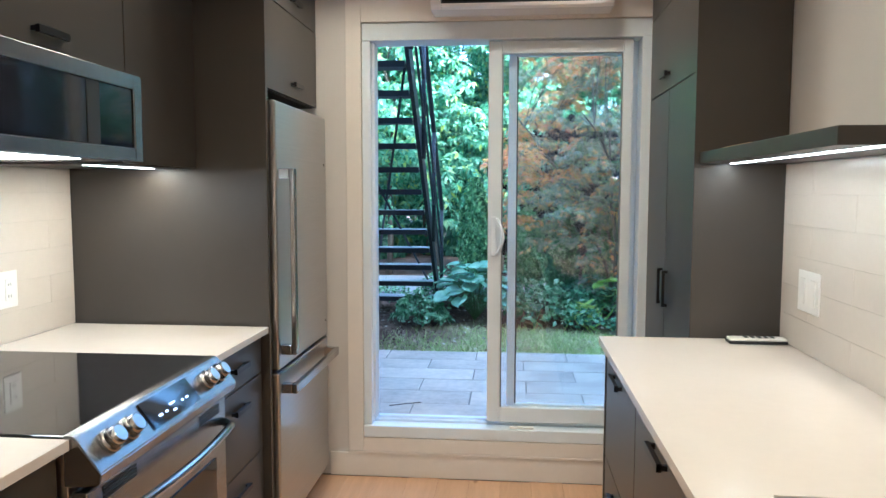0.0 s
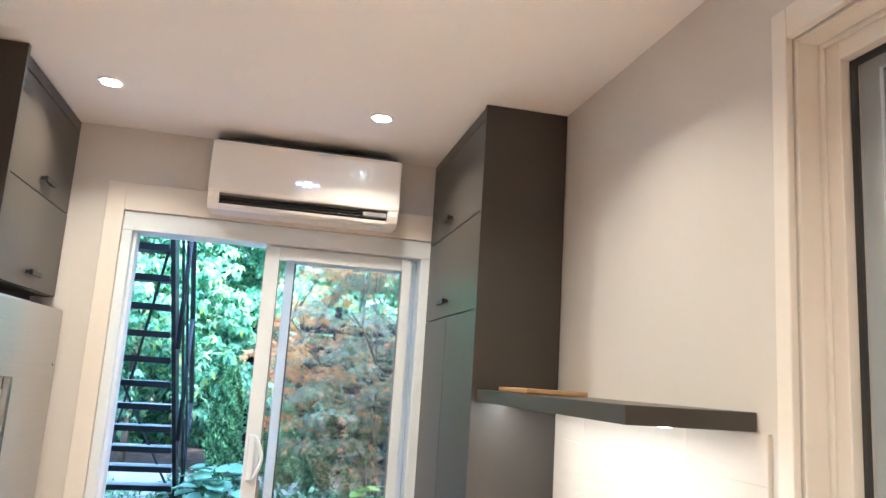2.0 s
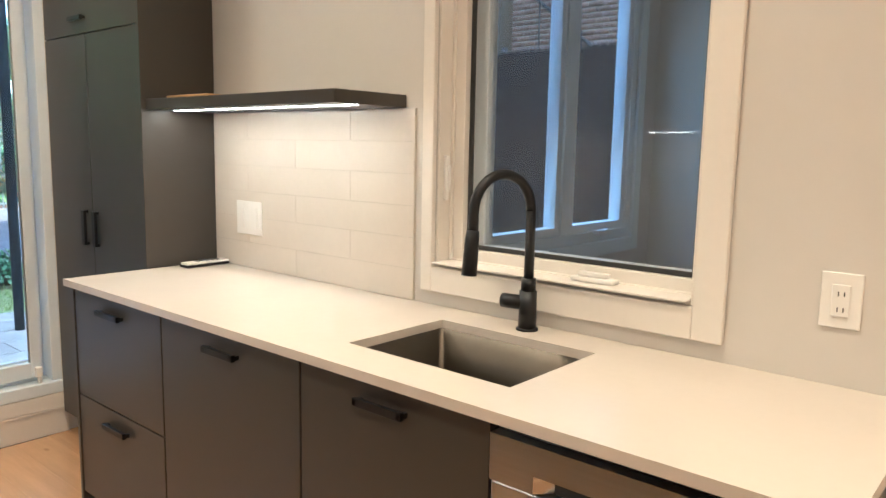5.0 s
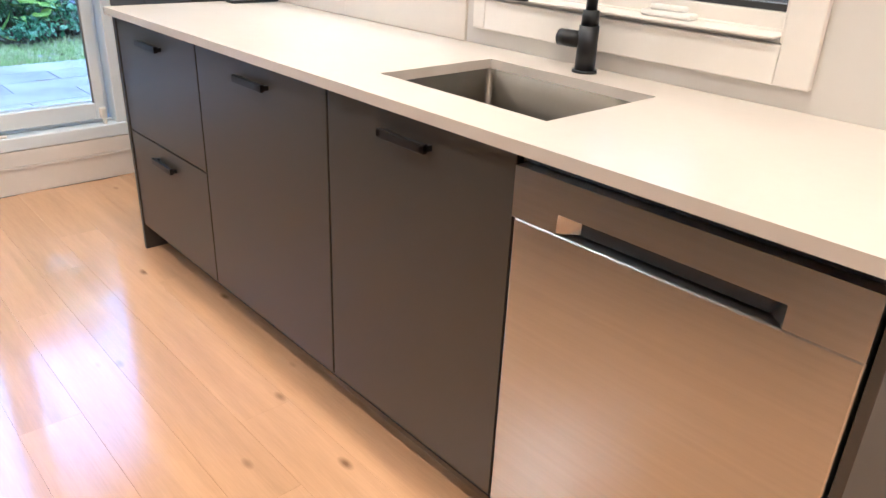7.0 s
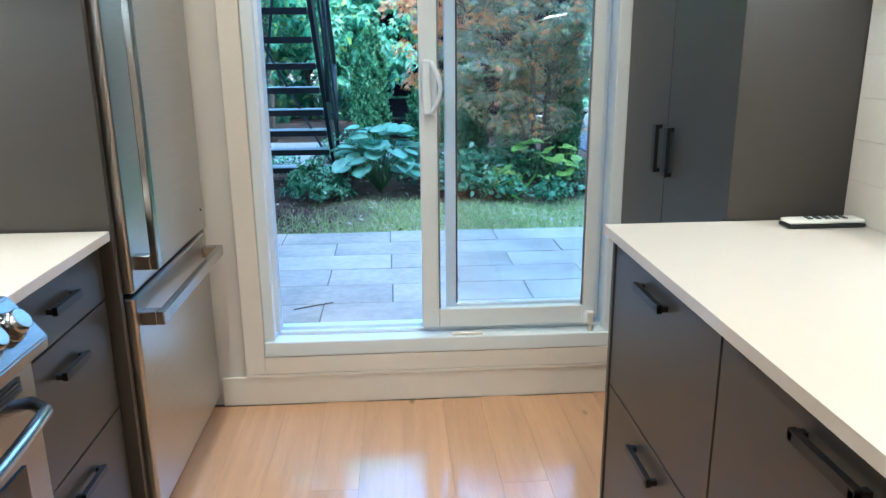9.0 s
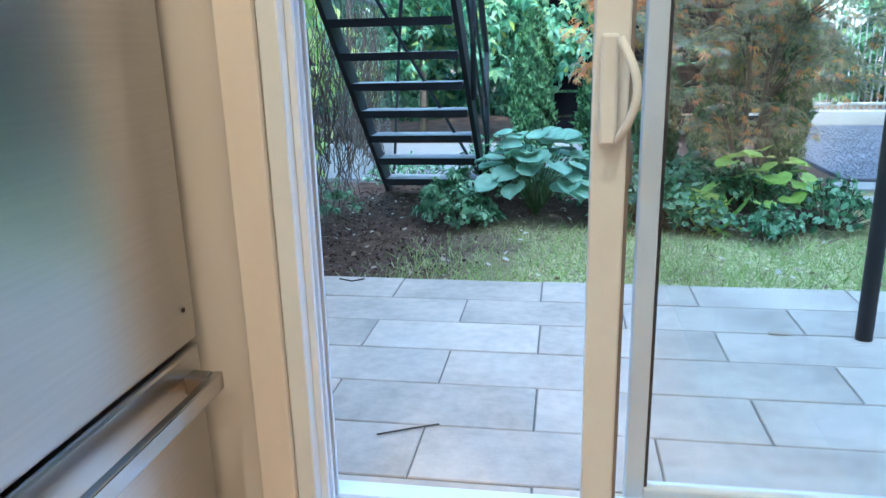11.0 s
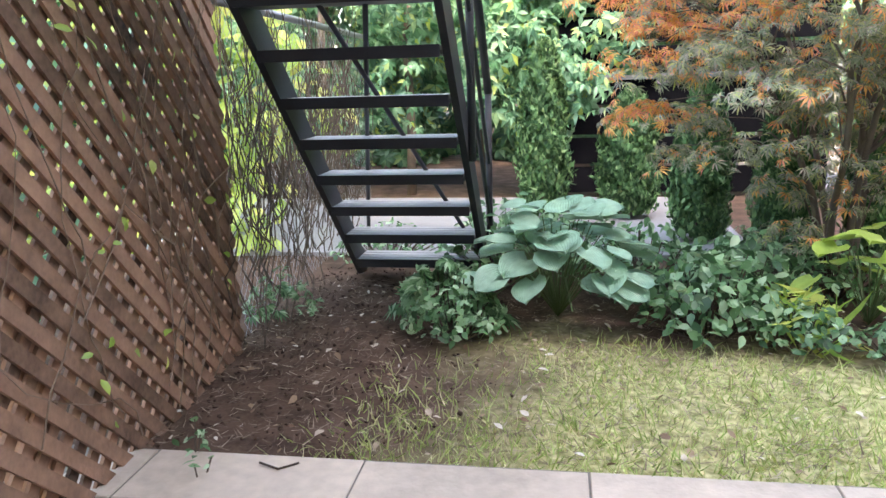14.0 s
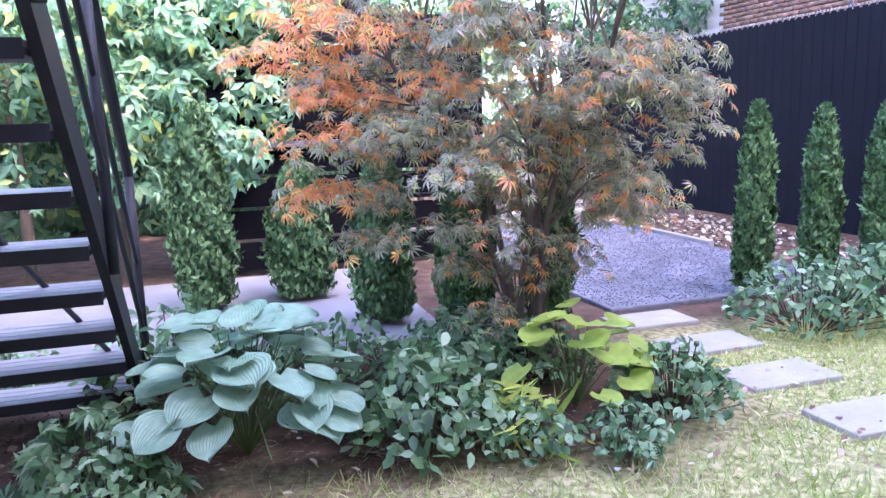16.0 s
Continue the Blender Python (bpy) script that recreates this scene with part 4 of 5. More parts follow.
fr = thing("fridge", (-0.65, 3.62, 0), "stainless steel fridge with freezer drawer and bar handles", "fridge")
FF = -0.298
box("body", (XL + 0.03, FF - 0.065, 3.24, 3.975, 0.0, 1.765), M_DARKPL, fr, "dark grey fridge body", 0.004)
d1 = box("fridge_door", (FF - 0.06, FF, 3.226, 3.985, 0.725, 1.775), M_STEEL, fr, "", 0.008)
d2 = box("freezer_drawer", (FF - 0.06, FF, 3.226, 3.985, 0.06, 0.713), M_STEEL, fr, "", 0.008)


def square_handle(parent, pts, label):
    bm = bmesh.new()
    for b in pts:
        add_box(bm, *b, 0.003)
    return part("handle", bm, M_CHROME, parent, label)


square_handle(d1, [(FF + 0.045, FF + 0.065, 3.245, 3.275, 0.785, 1.515), (FF, FF + 0.0445, 3.245, 3.275, 1.475, 1.515), (FF, FF + 0.0445, 3.245, 3.275, 0.785, 0.825)], "long upright steel bar handle")
square_handle(d2, [(FF + 0.045, FF + 0.065, 3.245, 3.95, 0.63, 0.668), (FF, FF + 0.0445, 3.245, 3.285, 0.63, 0.668), (FF, FF + 0.0445, 3.91, 3.95, 0.63, 0.668)], "wide steel bar handle")
for zc in (1.55, 0.8):
    bm = bmesh.new()
    bmesh.ops.create_cone(bm, cap_ends=True, segments=12, radius1=0.005, radius2=0.005, depth=0.003, matrix=Matrix.Translation((FF + 0.0012, 3.94, zc)) @ pose(0, 0, 0, 0, 90, 0))
    part("plug", bm, M_DARKPL, d1)

# wall air conditioner
ac = thing("air_conditioner", (0.62, YD, 2.25), "white glossy split air conditioner over the patio door", "air conditioner")
bm = bmesh.new()
prof = [(YD - 0.001, 2.552), (YD - 0.17, 2.55), (YD - 0.198, 2.542), (YD - 0.205, 2.525), (YD - 0.21, 2.325), (YD - 0.205, 2.312), (YD - 0.13, 2.312), (YD - 0.13, 2.25), (YD - 0.001, 2.246)]
va = [bm.verts.new((0.228, y, z)) for y, z in prof]
vb = [bm.verts.new((1.046, y, z)) for y, z in prof]
bm.faces.new(va), bm.faces.new(vb[::-1])
for k in range(len(prof)):
    bm.faces.new((va[k], vb[k], vb[(k + 1) % len(prof)], va[(k + 1) % len(prof)]))
bmesh.ops.bevel(bm, geom=[e for e in bm.edges], offset=0.003, segments=2, affect="EDGES")
part("body", bm, M_ACW, ac)
cheek = [(YD - 0.131, 2.311), (YD - 0.205, 2.311), (YD - 0.2, 2.29), (YD - 0.18, 2.262), (YD - 0.16, 2.247), (YD - 0.131, 2.246)]
for x0, x1 in ((0.229, 0.276), (0.998, 1.045)):
    bm = bmesh.new()
    a = [bm.verts.new((x0, y, z)) for y, z in cheek]
    b = [bm.verts.new((x1, y, z)) for y, z in cheek]
    bm.faces.new(a), bm.faces.new(b[::-1])
    for k in range(len(cheek)):
        bm.faces.new((a[k], b[k], b[(k + 1) % len(cheek)], a[(k + 1) % len(cheek)]))
    part("end_cheek", bm, M_ACW, ac, "rounded white end cheek")
bm = bmesh.new()
a = [bm.verts.new((0.2765, y, z)) for y, z in ((YD - 0.183, 2.269), (YD - 0.176, 2.257), (YD - 0.158, 2.2465), (YD - 0.131, 2.246), (YD - 0.131, 2.254), (YD - 0.165, 2.262))]
b = [bm.verts.new((0.9975, v.co.y, v.co.z)) for v in a]
bm.faces.new(a), bm.faces.new(b[::-1])
for k in range(6):
    bm.faces.new((a[k], b[k], b[(k + 1) % 6], a[(k + 1) % 6]))
part("outlet_lip", bm, M_ACW, ac)
box("outlet_slot", (0.277, 0.997, YD - 0.150, YD - 0.132, 2.256, 2.31), M_DARKPL, ac, "black air outlet", 0)
for k in range(2):
    bm = bmesh.new()
    add_box(bm, 0.279, 0.995 - 0.11 * k, YD - 0.188 + 0.014 * k, YD - 0.155, 2.276 + 0.016 * k, 2.280 + 0.016 * k, 0.001)
    part("vane", bm, M_DARKPL, ac)
for k in range(5):
    box("fin", (0.36 + 0.14 * k, 0.363 + 0.14 * k, YD - 0.178, YD - 0.151, 2.282, 2.309), M_DARKPL, ac, "", 0)
box("side_shutter", (0.89, 0.994, YD - 0.186, YD - 0.182, 2.284, 2.304), M_TREAD, ac, "pale grey shutter at one end of the slot", 0.001)
box("top_grille", (0.245, 1.03, YD - 0.16, YD - 0.02, 2.5525, 2.56), M_DARKPL, ac, "dark intake grille", 0)
bm = bmesh.new()
for dx in (0.0, 0.022):
    for a, b, c, d in ((0, 0.012, 0, 0.002), (0, 0.012, 0.01, 0.012), (0, 0.012, 0.02, 0.022), (0.0, 0.002, 0, 0.011), (0.01, 0.012, 0.011, 0.022)):
        add_box(bm, 0.62 + dx + a, 0.62 + dx + b, YD - 0.2125, YD - 0.209, 2.375 + c, 2.375 + d)
for dx in (-0.03, -0.015, 0.045, 0.058):
    add_box(bm, 0.62 + dx, 0.628 + dx, YD - 0.2125, YD - 0.209, 2.382, 2.39)
part("display", bm, M_DIGIT, ac, "pale blue temperature digits")

# recessed lamps, with fittings for the added unseen ones too
for lx, ly in LAMPS + [(2.35, 1.3), (3.1, 0.6)]:
    bm = bmesh.new()
    bmesh.ops.create_cone(bm, cap_ends=True, segments=28, radius1=0.044, radius2=0.047, depth=0.006, matrix=Matrix.Translation((lx, ly, CEIL - 0.003)))
    l = thing("recessed_lamp", (lx, ly, CEIL), "small round recessed ceiling lamp, switched on; some are added out of view", "lamp", "ceiling lamps")
    part("ring", bm, M_WHITEPL, l, smooth=False)
    bm = bmesh.new()
    bmesh.ops.create_cone(bm, cap_ends=True, segments=28, radius1=0.034, radius2=0.034, depth=0.002, matrix=Matrix.Translation((lx, ly, CEIL - 0.0075)))
    part("lens", bm, M_LED, l, "glowing lens")

# ---- garden ----
gr = bmesh.new()
bmesh.ops.create_grid(gr, x_segments=160, y_segments=160, size=1)
for v in gr.verts:
    x, y = v.co.x, v.co.y
    s = lambda q: math.copysign(abs(q) ** 2.6, q)
    v.co.x, v.co.y = 1.5 + 60 * s(x), 8.2 + 60 * s(y)
    n = noise.noise(Vector((v.co.x * 2.2, v.co.y * 2.2, 0)))
    inside = v.co.y < 6.15
    v.co.z = GZ - 0.03 + (0 if inside else 0.022 * n)
    if v.co.y < YD + 0.3 and XL - 1 < v.co.x < 5:
        v.co.z = -0.4
tagged(part("ground", gr, M_TURF, None, smooth=True), "dark brown bare soil ground of the back garden", "ground", kind="structure")

pt = box("pavement", (-1.3, 4.2, YD + 0.2, 6.0, -0.1, GZ - 0.006), M_JOINT, None, "", 0)
tagged(pt, "patio bed with dark sandy joints under grey slabs", "patio", kind="structure")
pth = box("path", (-3.0, 1.5, 8.65, 10.9, -0.05, GZ - 0.002), M_PATH, None, "", 0.005)
tagged(pth, "pale concrete path behind the stairs", "path", kind="structure")
gv = box("gravel_yard", (2.6, 4.68, 8.75, 12.4, -0.05, GZ + 0.003), M_GRAVEL, None, "", 0.01)
tagged(gv, "grey gravel yard beside the dark fence", "gravel", kind="structure")
rngs = np.random.default_rng(31)
n = 9000
OCT = np.array([(1, 0, 0), (-1, 0, 0), (0, 0.8, 0), (0, -0.8, 0), (0, 0, 0.5), (0, 0, -0.5)], float)
OCT_F = [(0, 2, 4), (2, 1, 4), (1, 3, 4), (3, 0, 4), (2, 0, 5), (1, 2, 5), (3, 1, 5), (0, 3, 5)]
sp = np.stack([rngs.uniform(2.62, 4.66, n), rngs.uniform(8.77, 12.38, n), np.full(n, GZ + 0.006)], -1)
pb = cloud("loose_gravel", M_PEBBLE, None, OCT, OCT_F, sp, turns(rngs, np.tile([0, 0, 1.0], (n, 1)), 0, 0.5), rngs.uniform(0.004, 0.013, n))
tagged(pb, "loose grey and bluish gravel stones on the yard", "gravel", kind="stuff")
ed = thing("timber_edging", (4.72, 11.2, GZ), "long pale weathered timber lying along the gravel edge", "timber")
bm = bmesh.new()
add_box(bm, 4.69, 4.76, 10.5, 11.85, GZ - 0.03, GZ + 0.035, 0.006)
part("beam", bm, M_PATH, ed)
n = 900
sp = np.stack([rngs.uniform(4.8, 6.1, n), rngs.uniform(9.0, 12.6, n), np.full(n, GZ + 0.0)], -1)
dl = cloud("fallen_leaves", M_LITTER, None, OVAL, OVAL_F, sp, turns(rngs, np.tile([0, 0, 1.0], (n, 1)), 0, 0.4), rngs.uniform(0.03, 0.09, n))
tagged(dl, "dry fallen leaves on the soil along the dark fence", "litter", kind="stuff")
for k in range(5):
    y = 6.14 + 0.535 * k
    st = box("stepping_stone", (2.45 + 0.02 * (k % 2), 2.96 + 0.02 * (k % 2), y + 0.06, y + 0.35, GZ - 0.06, GZ - 0.004), M_STEP, None, "", 0.006)
    tagged(st, "rectangular pale concrete stepping stone in the lawn", "stepping stone", "stepping stones")

# metal stairs
stairs = thing("outdoor_stairs", (-0.65, 8.7, GZ), "black steel outdoor stairs with weathered slatted treads", "stairs")
TX0, TX1, RUN, RISE = -0.885, -0.172, 0.1975, 0.186
NT = 20
for k in range(NT):
    y, z = 8.105 - RUN * k, 0.318 + RISE * k
    tr = box("tread", (TX0 + 0.004, TX1 - 0.004, y - 0.115, y + 0.115, z - 0.035, z - 0.018), M_STAIR, stairs, "", 0.002)
    box("nosing", (TX0 + 0.004, TX1 - 0.004, y - 0.122, y - 0.1165, z - 0.045, z + 0.001), M_STAIR, tr, "", 0.001)
    for j in range(4):
        yy = y - 0.112 + 0.0575 * j
        box("slat", (TX0 + 0.006, TX1 - 0.006, yy, yy + 0.05, z - 0.0175, z), M_TREAD, tr, "", 0.002)
for x0, x1 in ((TX0 - 0.03, TX0), (TX1, TX1 + 0.03)):
    bm = bmesh.new()
    a, b = (8.12, 0.0 + GZ), (8.105 - RUN * (NT - 1) - 0.21, 0.318 + RISE * (NT - 1) + 0.12)
    for off, th in ((0.0, 0.19),):
        vs = []
        for x in (x0, x1):
            vs.append([bm.verts.new((x, a[0], a[1])), bm.verts.new((x, a[0] + 0.19, a[1])), bm.verts.new((x, b[0] + 0.13, b[1] + 0.13)), bm.verts.new((x, b[0], b[1]))])
        bm.faces.new(vs[0]), bm.faces.new(vs[1][::-1])
        for i in range(4):
            bm.faces.new((vs[0][i], vs[0][(i + 1) % 4], vs[1][(i + 1) % 4], vs[1][i]))
    part("stringer", bm, M_STAIR, stairs)
rod("brace", [(TX0 + 0.02, 8.22, 0.35), (TX1 - 0.02, 5.93, 2.34)], 0.011, M_STAIR, stairs, "thin diagonal tie rod")
rod("brace", [(TX1 - 0.02, 8.22, 0.3), (TX0 + 0.02, 5.93, 2.34)], 0.011, M_STAIR, stairs, "thin diagonal tie rod")
dy, dz = -RUN * (NT - 1), RISE * (NT - 1)
for hx in (TX1 + 0.045,):
    for h, r in ((0.92, 0.022), (0.52, 0.011), (0.22, 0.011)):
        rod("handrail" if h > 0.9 else "mid_rail", [(hx, 8.15, 0.30 + h), (hx, 8.15 + dy, 0.30 + h + dz)], r, M_STAIR, stairs)
    for k in (0, 4, 8, 12, 16, 19):
        y, z = 8.13 - RUN * k, 0.30 + RISE * k
        rod("rail_post", [(hx, y, z - 0.1), (hx, y, z + 0.92)], 0.019, M_STAIR, stairs)
ld2 = box("landing", (-1.1, 0.1, YD + 0.2, 4.4, 3.84, 3.9), M_STAIR, stairs, "", 0.004)

# lattice fence on the neighbour's side
LA, LB, LH = Vector((-0.93, YD + 0.22, 0)), Vector((-1.12, 6.93, 0)), 2.5
lat = thing("lattice_fence", tuple((LA + LB) / 2 + Vector((0, 0, GZ))), "weathered brown wooden diagonal lattice fence with dry vines", "fence")
dirn = (LB - LA).normalized()
side = Vector((dirn.y, -dirn.x, 0))
LEN = (LB - LA).length


def lattice_point(u, v, o):
    return LA + dirn * u + side * o + Vector((0, 0, GZ - 0.06 + v))


def strip(u0, v0, u1, v1, o, w=0.044, t=0.0115):
    d = Vector((u1 - u0, v1 - v0)).normalized()
    nx, ny = -d.y * w / 2, d.x * w / 2
    bm = bmesh.new()
    vs = []
    for oo in (o, o + t):
        vs.append([bm.verts.new(lattice_point(u, v, oo)) for u, v in ((u0 + nx, v0 + ny), (u1 + nx, v1 + ny), (u1 - nx, v1 - ny), (u0 - nx, v0 - ny))])
    bm.faces.new(vs[1]), bm.faces.new(vs[0][::-1])
    for i in range(4):
        bm.faces.new((vs[0][i], vs[0][(i + 1) % 4], vs[1][(i + 1) % 4], vs[1][i]))
    part("slat", bm, M_LATTICE, lat)


STEP = 0.105
for k in range(int((LEN + LH) / STEP)):
    c = (k + 0.5) * STEP
    u0, v0 = (c, 0) if c < LEN else (LEN, c - LEN)
    u1, v1 = (0, c) if c < LH else (c - LH, LH)
    strip(LEN - u0, v0, LEN - u1, v1, -0.014)
    strip(u0, v0, u1, v1, 0.003)
for u in (0.0, LEN / 2, LEN):
    p = lattice_point(u, 0, -0.06)
    box("fence_post", (p.x - 0.045, p.x + 0.045, p.y - 0.045, p.y + 0.045, GZ - 0.05, GZ + LH + 0.05), M_LATTICE, lat, "", 0.004)

# chain-link fence with dry vines past the lattice
rngv = np.random.default_rng(5)
cl = thing("wire_fence", (-1.2, 8.2, GZ), "low chain-link fence overgrown with dry vine stems", "fence")
CA, CB, CH = Vector((-1.13, 7.0, 0)), Vector((-1.3, 10.0, 0)), 1.45
bm = bmesh.new()
cd, clen = (CB - CA).normalized(), (CB - CA).length
for k in range(int((clen + CH) / 0.07)):
    c = k * 0.07
    for flip in (0, 1):
        u0, v0 = (c, 0) if c < clen else (clen, c - clen)
        u1, v1 = (0, c) if c < CH else (c - CH, CH)
        if flip:
            u0, u1 = clen - u0, clen - u1
        add_rod(bm, [CA + cd * u0 + Vector((0, 0, GZ + v0)), CA + cd * u1 + Vector((0, 0, GZ + v1))], 0.001, 3)
part("wire_mesh", bm, M_GALV, cl)
rod("top_rail", [CA + Vector((0, 0, GZ + CH)), CB + Vector((0, 0, GZ + CH))], 0.02, M_GALV, cl)
bm = bmesh.new()
for k in range(240):
    u, o = rngv.uniform(-0.1, clen * 0.75), rngv.uniform(0.0, 0.12)
    z, pts = GZ + rngv.uniform(-0.05, 0.9), []
    p = CA + cd * u + Vector((o, 0, z))
    for j in range(7):
        pts.append(p.copy())
        p = p + Vector((rngv.normal(0, 0.03), rngv.normal(0, 0.05), rngv.uniform(0.05, 0.16)))
    add_rod(bm, pts, 0.004, 3, 0.002)
tagged(part("stem_tangle", bm, M_STEM, cl, "tangled dry brown stems"), kind="stuff")
bm = bmesh.new()
for k in range(44):
    u, v = rngv.uniform(0, LEN), rngv.uniform(0, 0.6)
    du = rngv.normal(0, 0.05)
    pts = []
    for j in range(14):
        pts.append(lattice_point(min(max(u, 0), LEN), v, 0.022 + 0.012 * rngv.random()))
        du = 0.8 * du + rngv.normal(0, 0.035)
        u, v = u + du, v + rngv.uniform(0.03, 0.17)
    add_rod(bm, pts, 0.006 if k % 9 == 0 else 0.0026, 4, 0.001)
tagged(part("vine_tangle", bm, M_VINESTEM, lat, "thin bare vine stems"), kind="stuff")
ny = 80
lu, lv = rngv.uniform(0.2, LEN, ny), rngv.uniform(0.0, 2.2, ny)
lpos = np.array([tuple(lattice_point(a, b, 0.035)) for a, b in zip(lu, lv)])
tagged(cloud("vine_leaf", M_LIME, lat, OVAL, OVAL_F, lpos, turns(rngv, np.tile([0.9, 0.0, 0.3], (ny, 1)), 0.6, 0.4), rngv.uniform(0.025, 0.055, ny), "yellowing vine leaves"), kind="stuff")


def leafy(name, at, label, category, n, pos, out, mat_, tmpl, tf, size, parent_kind="", seed=1, droop=0.3, jitter=0.7, part_name="foliage"):
    rng = np.random.default_rng(seed)
    t = thing(name, at, label, category, kind=parent_kind)
    cloud(part_name, mat_, t, tmpl, tf, pos, turns(rng, out, droop, jitter), size)
    return t


# bushes on the neighbour's side, seen through the lattice
rngb = np.random.default_rng(19)
n = 1300
cb = np.stack([rngb.uniform(-2.5, -1.75, 60), rngb.uniform(4.3, 7.4, 60), GZ + rngb.uniform(0.2, 2.3, 60)], -1)
ub = rngb.normal(0, 1, (n, 3))
ub /= np.linalg.norm(ub, axis=1, keepdims=True)
leafy("side_bushes", (-2.1, 5.9, GZ), "dark green bushes behind the lattice fence", "hedge", n, np.maximum(cb[rngb.integers(0, 60, n)] + 0.32 * ub * rngb.random((n, 1)) ** 0.35, (-9, -9, GZ + 0.02)), ub + np.array([0.3, 0, 0.5]), M_VINE, OVAL, OVAL_F, rngb.uniform(0.07, 0.15, n), seed=19)


# thujas
def thuja(x, y, h, r, seed):
    rng = np.random.default_rng(seed)
    n = 10000
    f = rng.random(n) ** 0.85
    a = rng.uniform(0, 2 * math.pi, n)
    prof = np.sqrt(np.maximum(0.0, 1 - f ** 2.4)) * (0.72 + 0.28 * np.minimum(1, f * 5))
    lump = 1 + 0.12 * np.sin(a * 3 + seed + f * 7) + 0.12 * np.sin(f * 27 + a * 5 + seed) + 0.10 * np.sin(f * 61 + a * 8)
    rad = r * prof * lump * (0.5 + 0.52 * rng.random(n) ** 0.6)
    pos = np.stack([x + rad * np.cos(a), y + rad * np.sin(a), GZ + 0.03 + f * h], -1)
    out = np.stack([np.cos(a), np.sin(a), 0.25 + 0 * a], -1)
    z = out + rng.normal(0, 0.55, out.shape)
    z /= np.linalg.norm(z, axis=1, keepdims=True)
    yy = np.array([0, 0, 1.0]) + 0.5 * out * np.array([1, 1, 0]) + rng.normal(0, 0.35, out.shape)
    yy -= z * (yy * z).sum(1, keepdims=True)
    yy /= np.linalg.norm(yy, axis=1, keepdims=True)
    t = thing("cedar_shrub", (x, y, GZ), "slim green columnar cedar shrub", "shrub", "row of cedars")
    cloud("foliage", M_THUJA, t, SPRAY, SPRAY_F, pos, np.stack([np.cross(yy, z), yy, z], -1), rng.uniform(0.03, 0.075, n))
    rod("trunk", [(x, y, GZ - 0.05), (x, y, GZ + h * 0.7)], 0.025, M_BARK, t, r_end=0.008)


for i, (x, y, h, r) in enumerate(((0.14, 9.85, 1.33, 0.2), (0.8, 9.95, 0.95, 0.23), (1.19, 9.08, 1.0, 0.19), (1.6, 8.68, 1.05, 0.17), (2.09, 8.62, 1.33, 0.16), (3.72, 8.78, 1.25, 0.125), (4.4, 8.9, 1.22, 0.13), (5.1, 9.0, 1.24, 0.135))):
    thuja(x, y, h, r, 20 + i)

# maple
def maple(x, y):
    """Several thin stems carrying layered pads of cut leaves, warm on the sunny side."""
    rng = np.random.default_rng(77)
    t = thing("japanese_maple", (x, y, GZ), "small maple with orange, red and green autumn leaves", "tree")
    stems = []
    for k in range(6):
        a = 2 * math.pi * k / 6 + rng.uniform(-0.4, 0.4)
        p, pts = Vector((x + 0.06 * math.cos(a), y + 0.06 * math.sin(a), GZ - 0.03)), []
        d = Vector((0.16 * math.cos(a), 0.16 * math.sin(a), 1))
        for j in range(11):
            pts.append(p.copy())
            p = p + d.normalized() * 0.24
            d = d + Vector((-0.01 + 0.09 * math.cos(a) + rng.normal(0, 0.1), 0.09 * math.sin(a) + rng.normal(0, 0.1), -0.02))
        rod("trunk" if k == 0 else "stem", pts, 0.021, M_BARK, t, seg=7, r_end=0.006)
        stems.append(pts)
    pads = []
    while len(pads) < 150:
        u, v, h = rng.uniform(-1, 1), rng.uniform(-1, 1), rng.uniform(0.0, 1.0)
        wide = math.sin(math.pi * min(1, 0.24 + 0.72 * h)) ** 0.6
        if u * u + v * v < wide * wide and u * u + v * v + 1.3 * abs(h - 0.5) > 0.2:
            pads.append((Vector((x - 0.22 + 1.0 * u, y - 0.15 + 0.85 * v, GZ + 0.78 + 2.3 * h - 0.25 * u * u)), u, h))
    for k in range(5):
        a = 2 * math.pi * k / 5
        pads.append((Vector((x - 0.1 + 0.26 * math.cos(a), y - 0.1 + 0.24 * math.sin(a), GZ + rng.uniform(0.3, 0.75))), 0.5, 0.0))
    bm = bmesh.new()
    sets = {True: ([], []), False: ([], [])}
    for c, u, h in pads:
        s = min((q for st in stems for q in st), key=lambda q: (q - c + Vector((0, 0, 0.35))).length)
        add_rod(bm, [s, (s + c) / 2 + Vector((0, 0, 0.08)), c], 0.007, 4, 0.002)
        warm = 0.9 * (h - 0.62) - 0.75 * u - 0.24 + rng.normal(0, 0.3) > 0
        r = rng.uniform(0.12, 0.24)
        for q in range(62):
            a, f = rng.uniform(0, 2 * math.pi), math.sqrt(rng.random())
            o = sets[bool(warm) if rng.random() > 0.13 else not warm]
            o[0].append((c.x + r * f * math.cos(a) * 1.25, c.y + r * f * math.sin(a), c.z + rng.normal(0, 0.025) - 0.10 * f * f))
            o[1].append((0.7 * f * math.cos(a), 0.7 * f * math.sin(a) - 0.25, 0.75))
    tagged(part("twig", bm, M_BARK, t), kind="stuff")
    for key, mm, nm, lb in ((False, M_MAPLE, "crown", "deeply cut bronze-green leaves"), (True, M_ORANGE, "orange_crown", "deeply cut orange-red leaves")):
        pos, out = np.array(sets[key][0]), np.array(sets[key][1])
        cloud(nm, mm, t, STAR, STAR_F, pos, turns(rng, out, 0.8, 0.3), rng.uniform(0.065, 0.12, len(pos)), lb)


maple(1.74, 8.15)


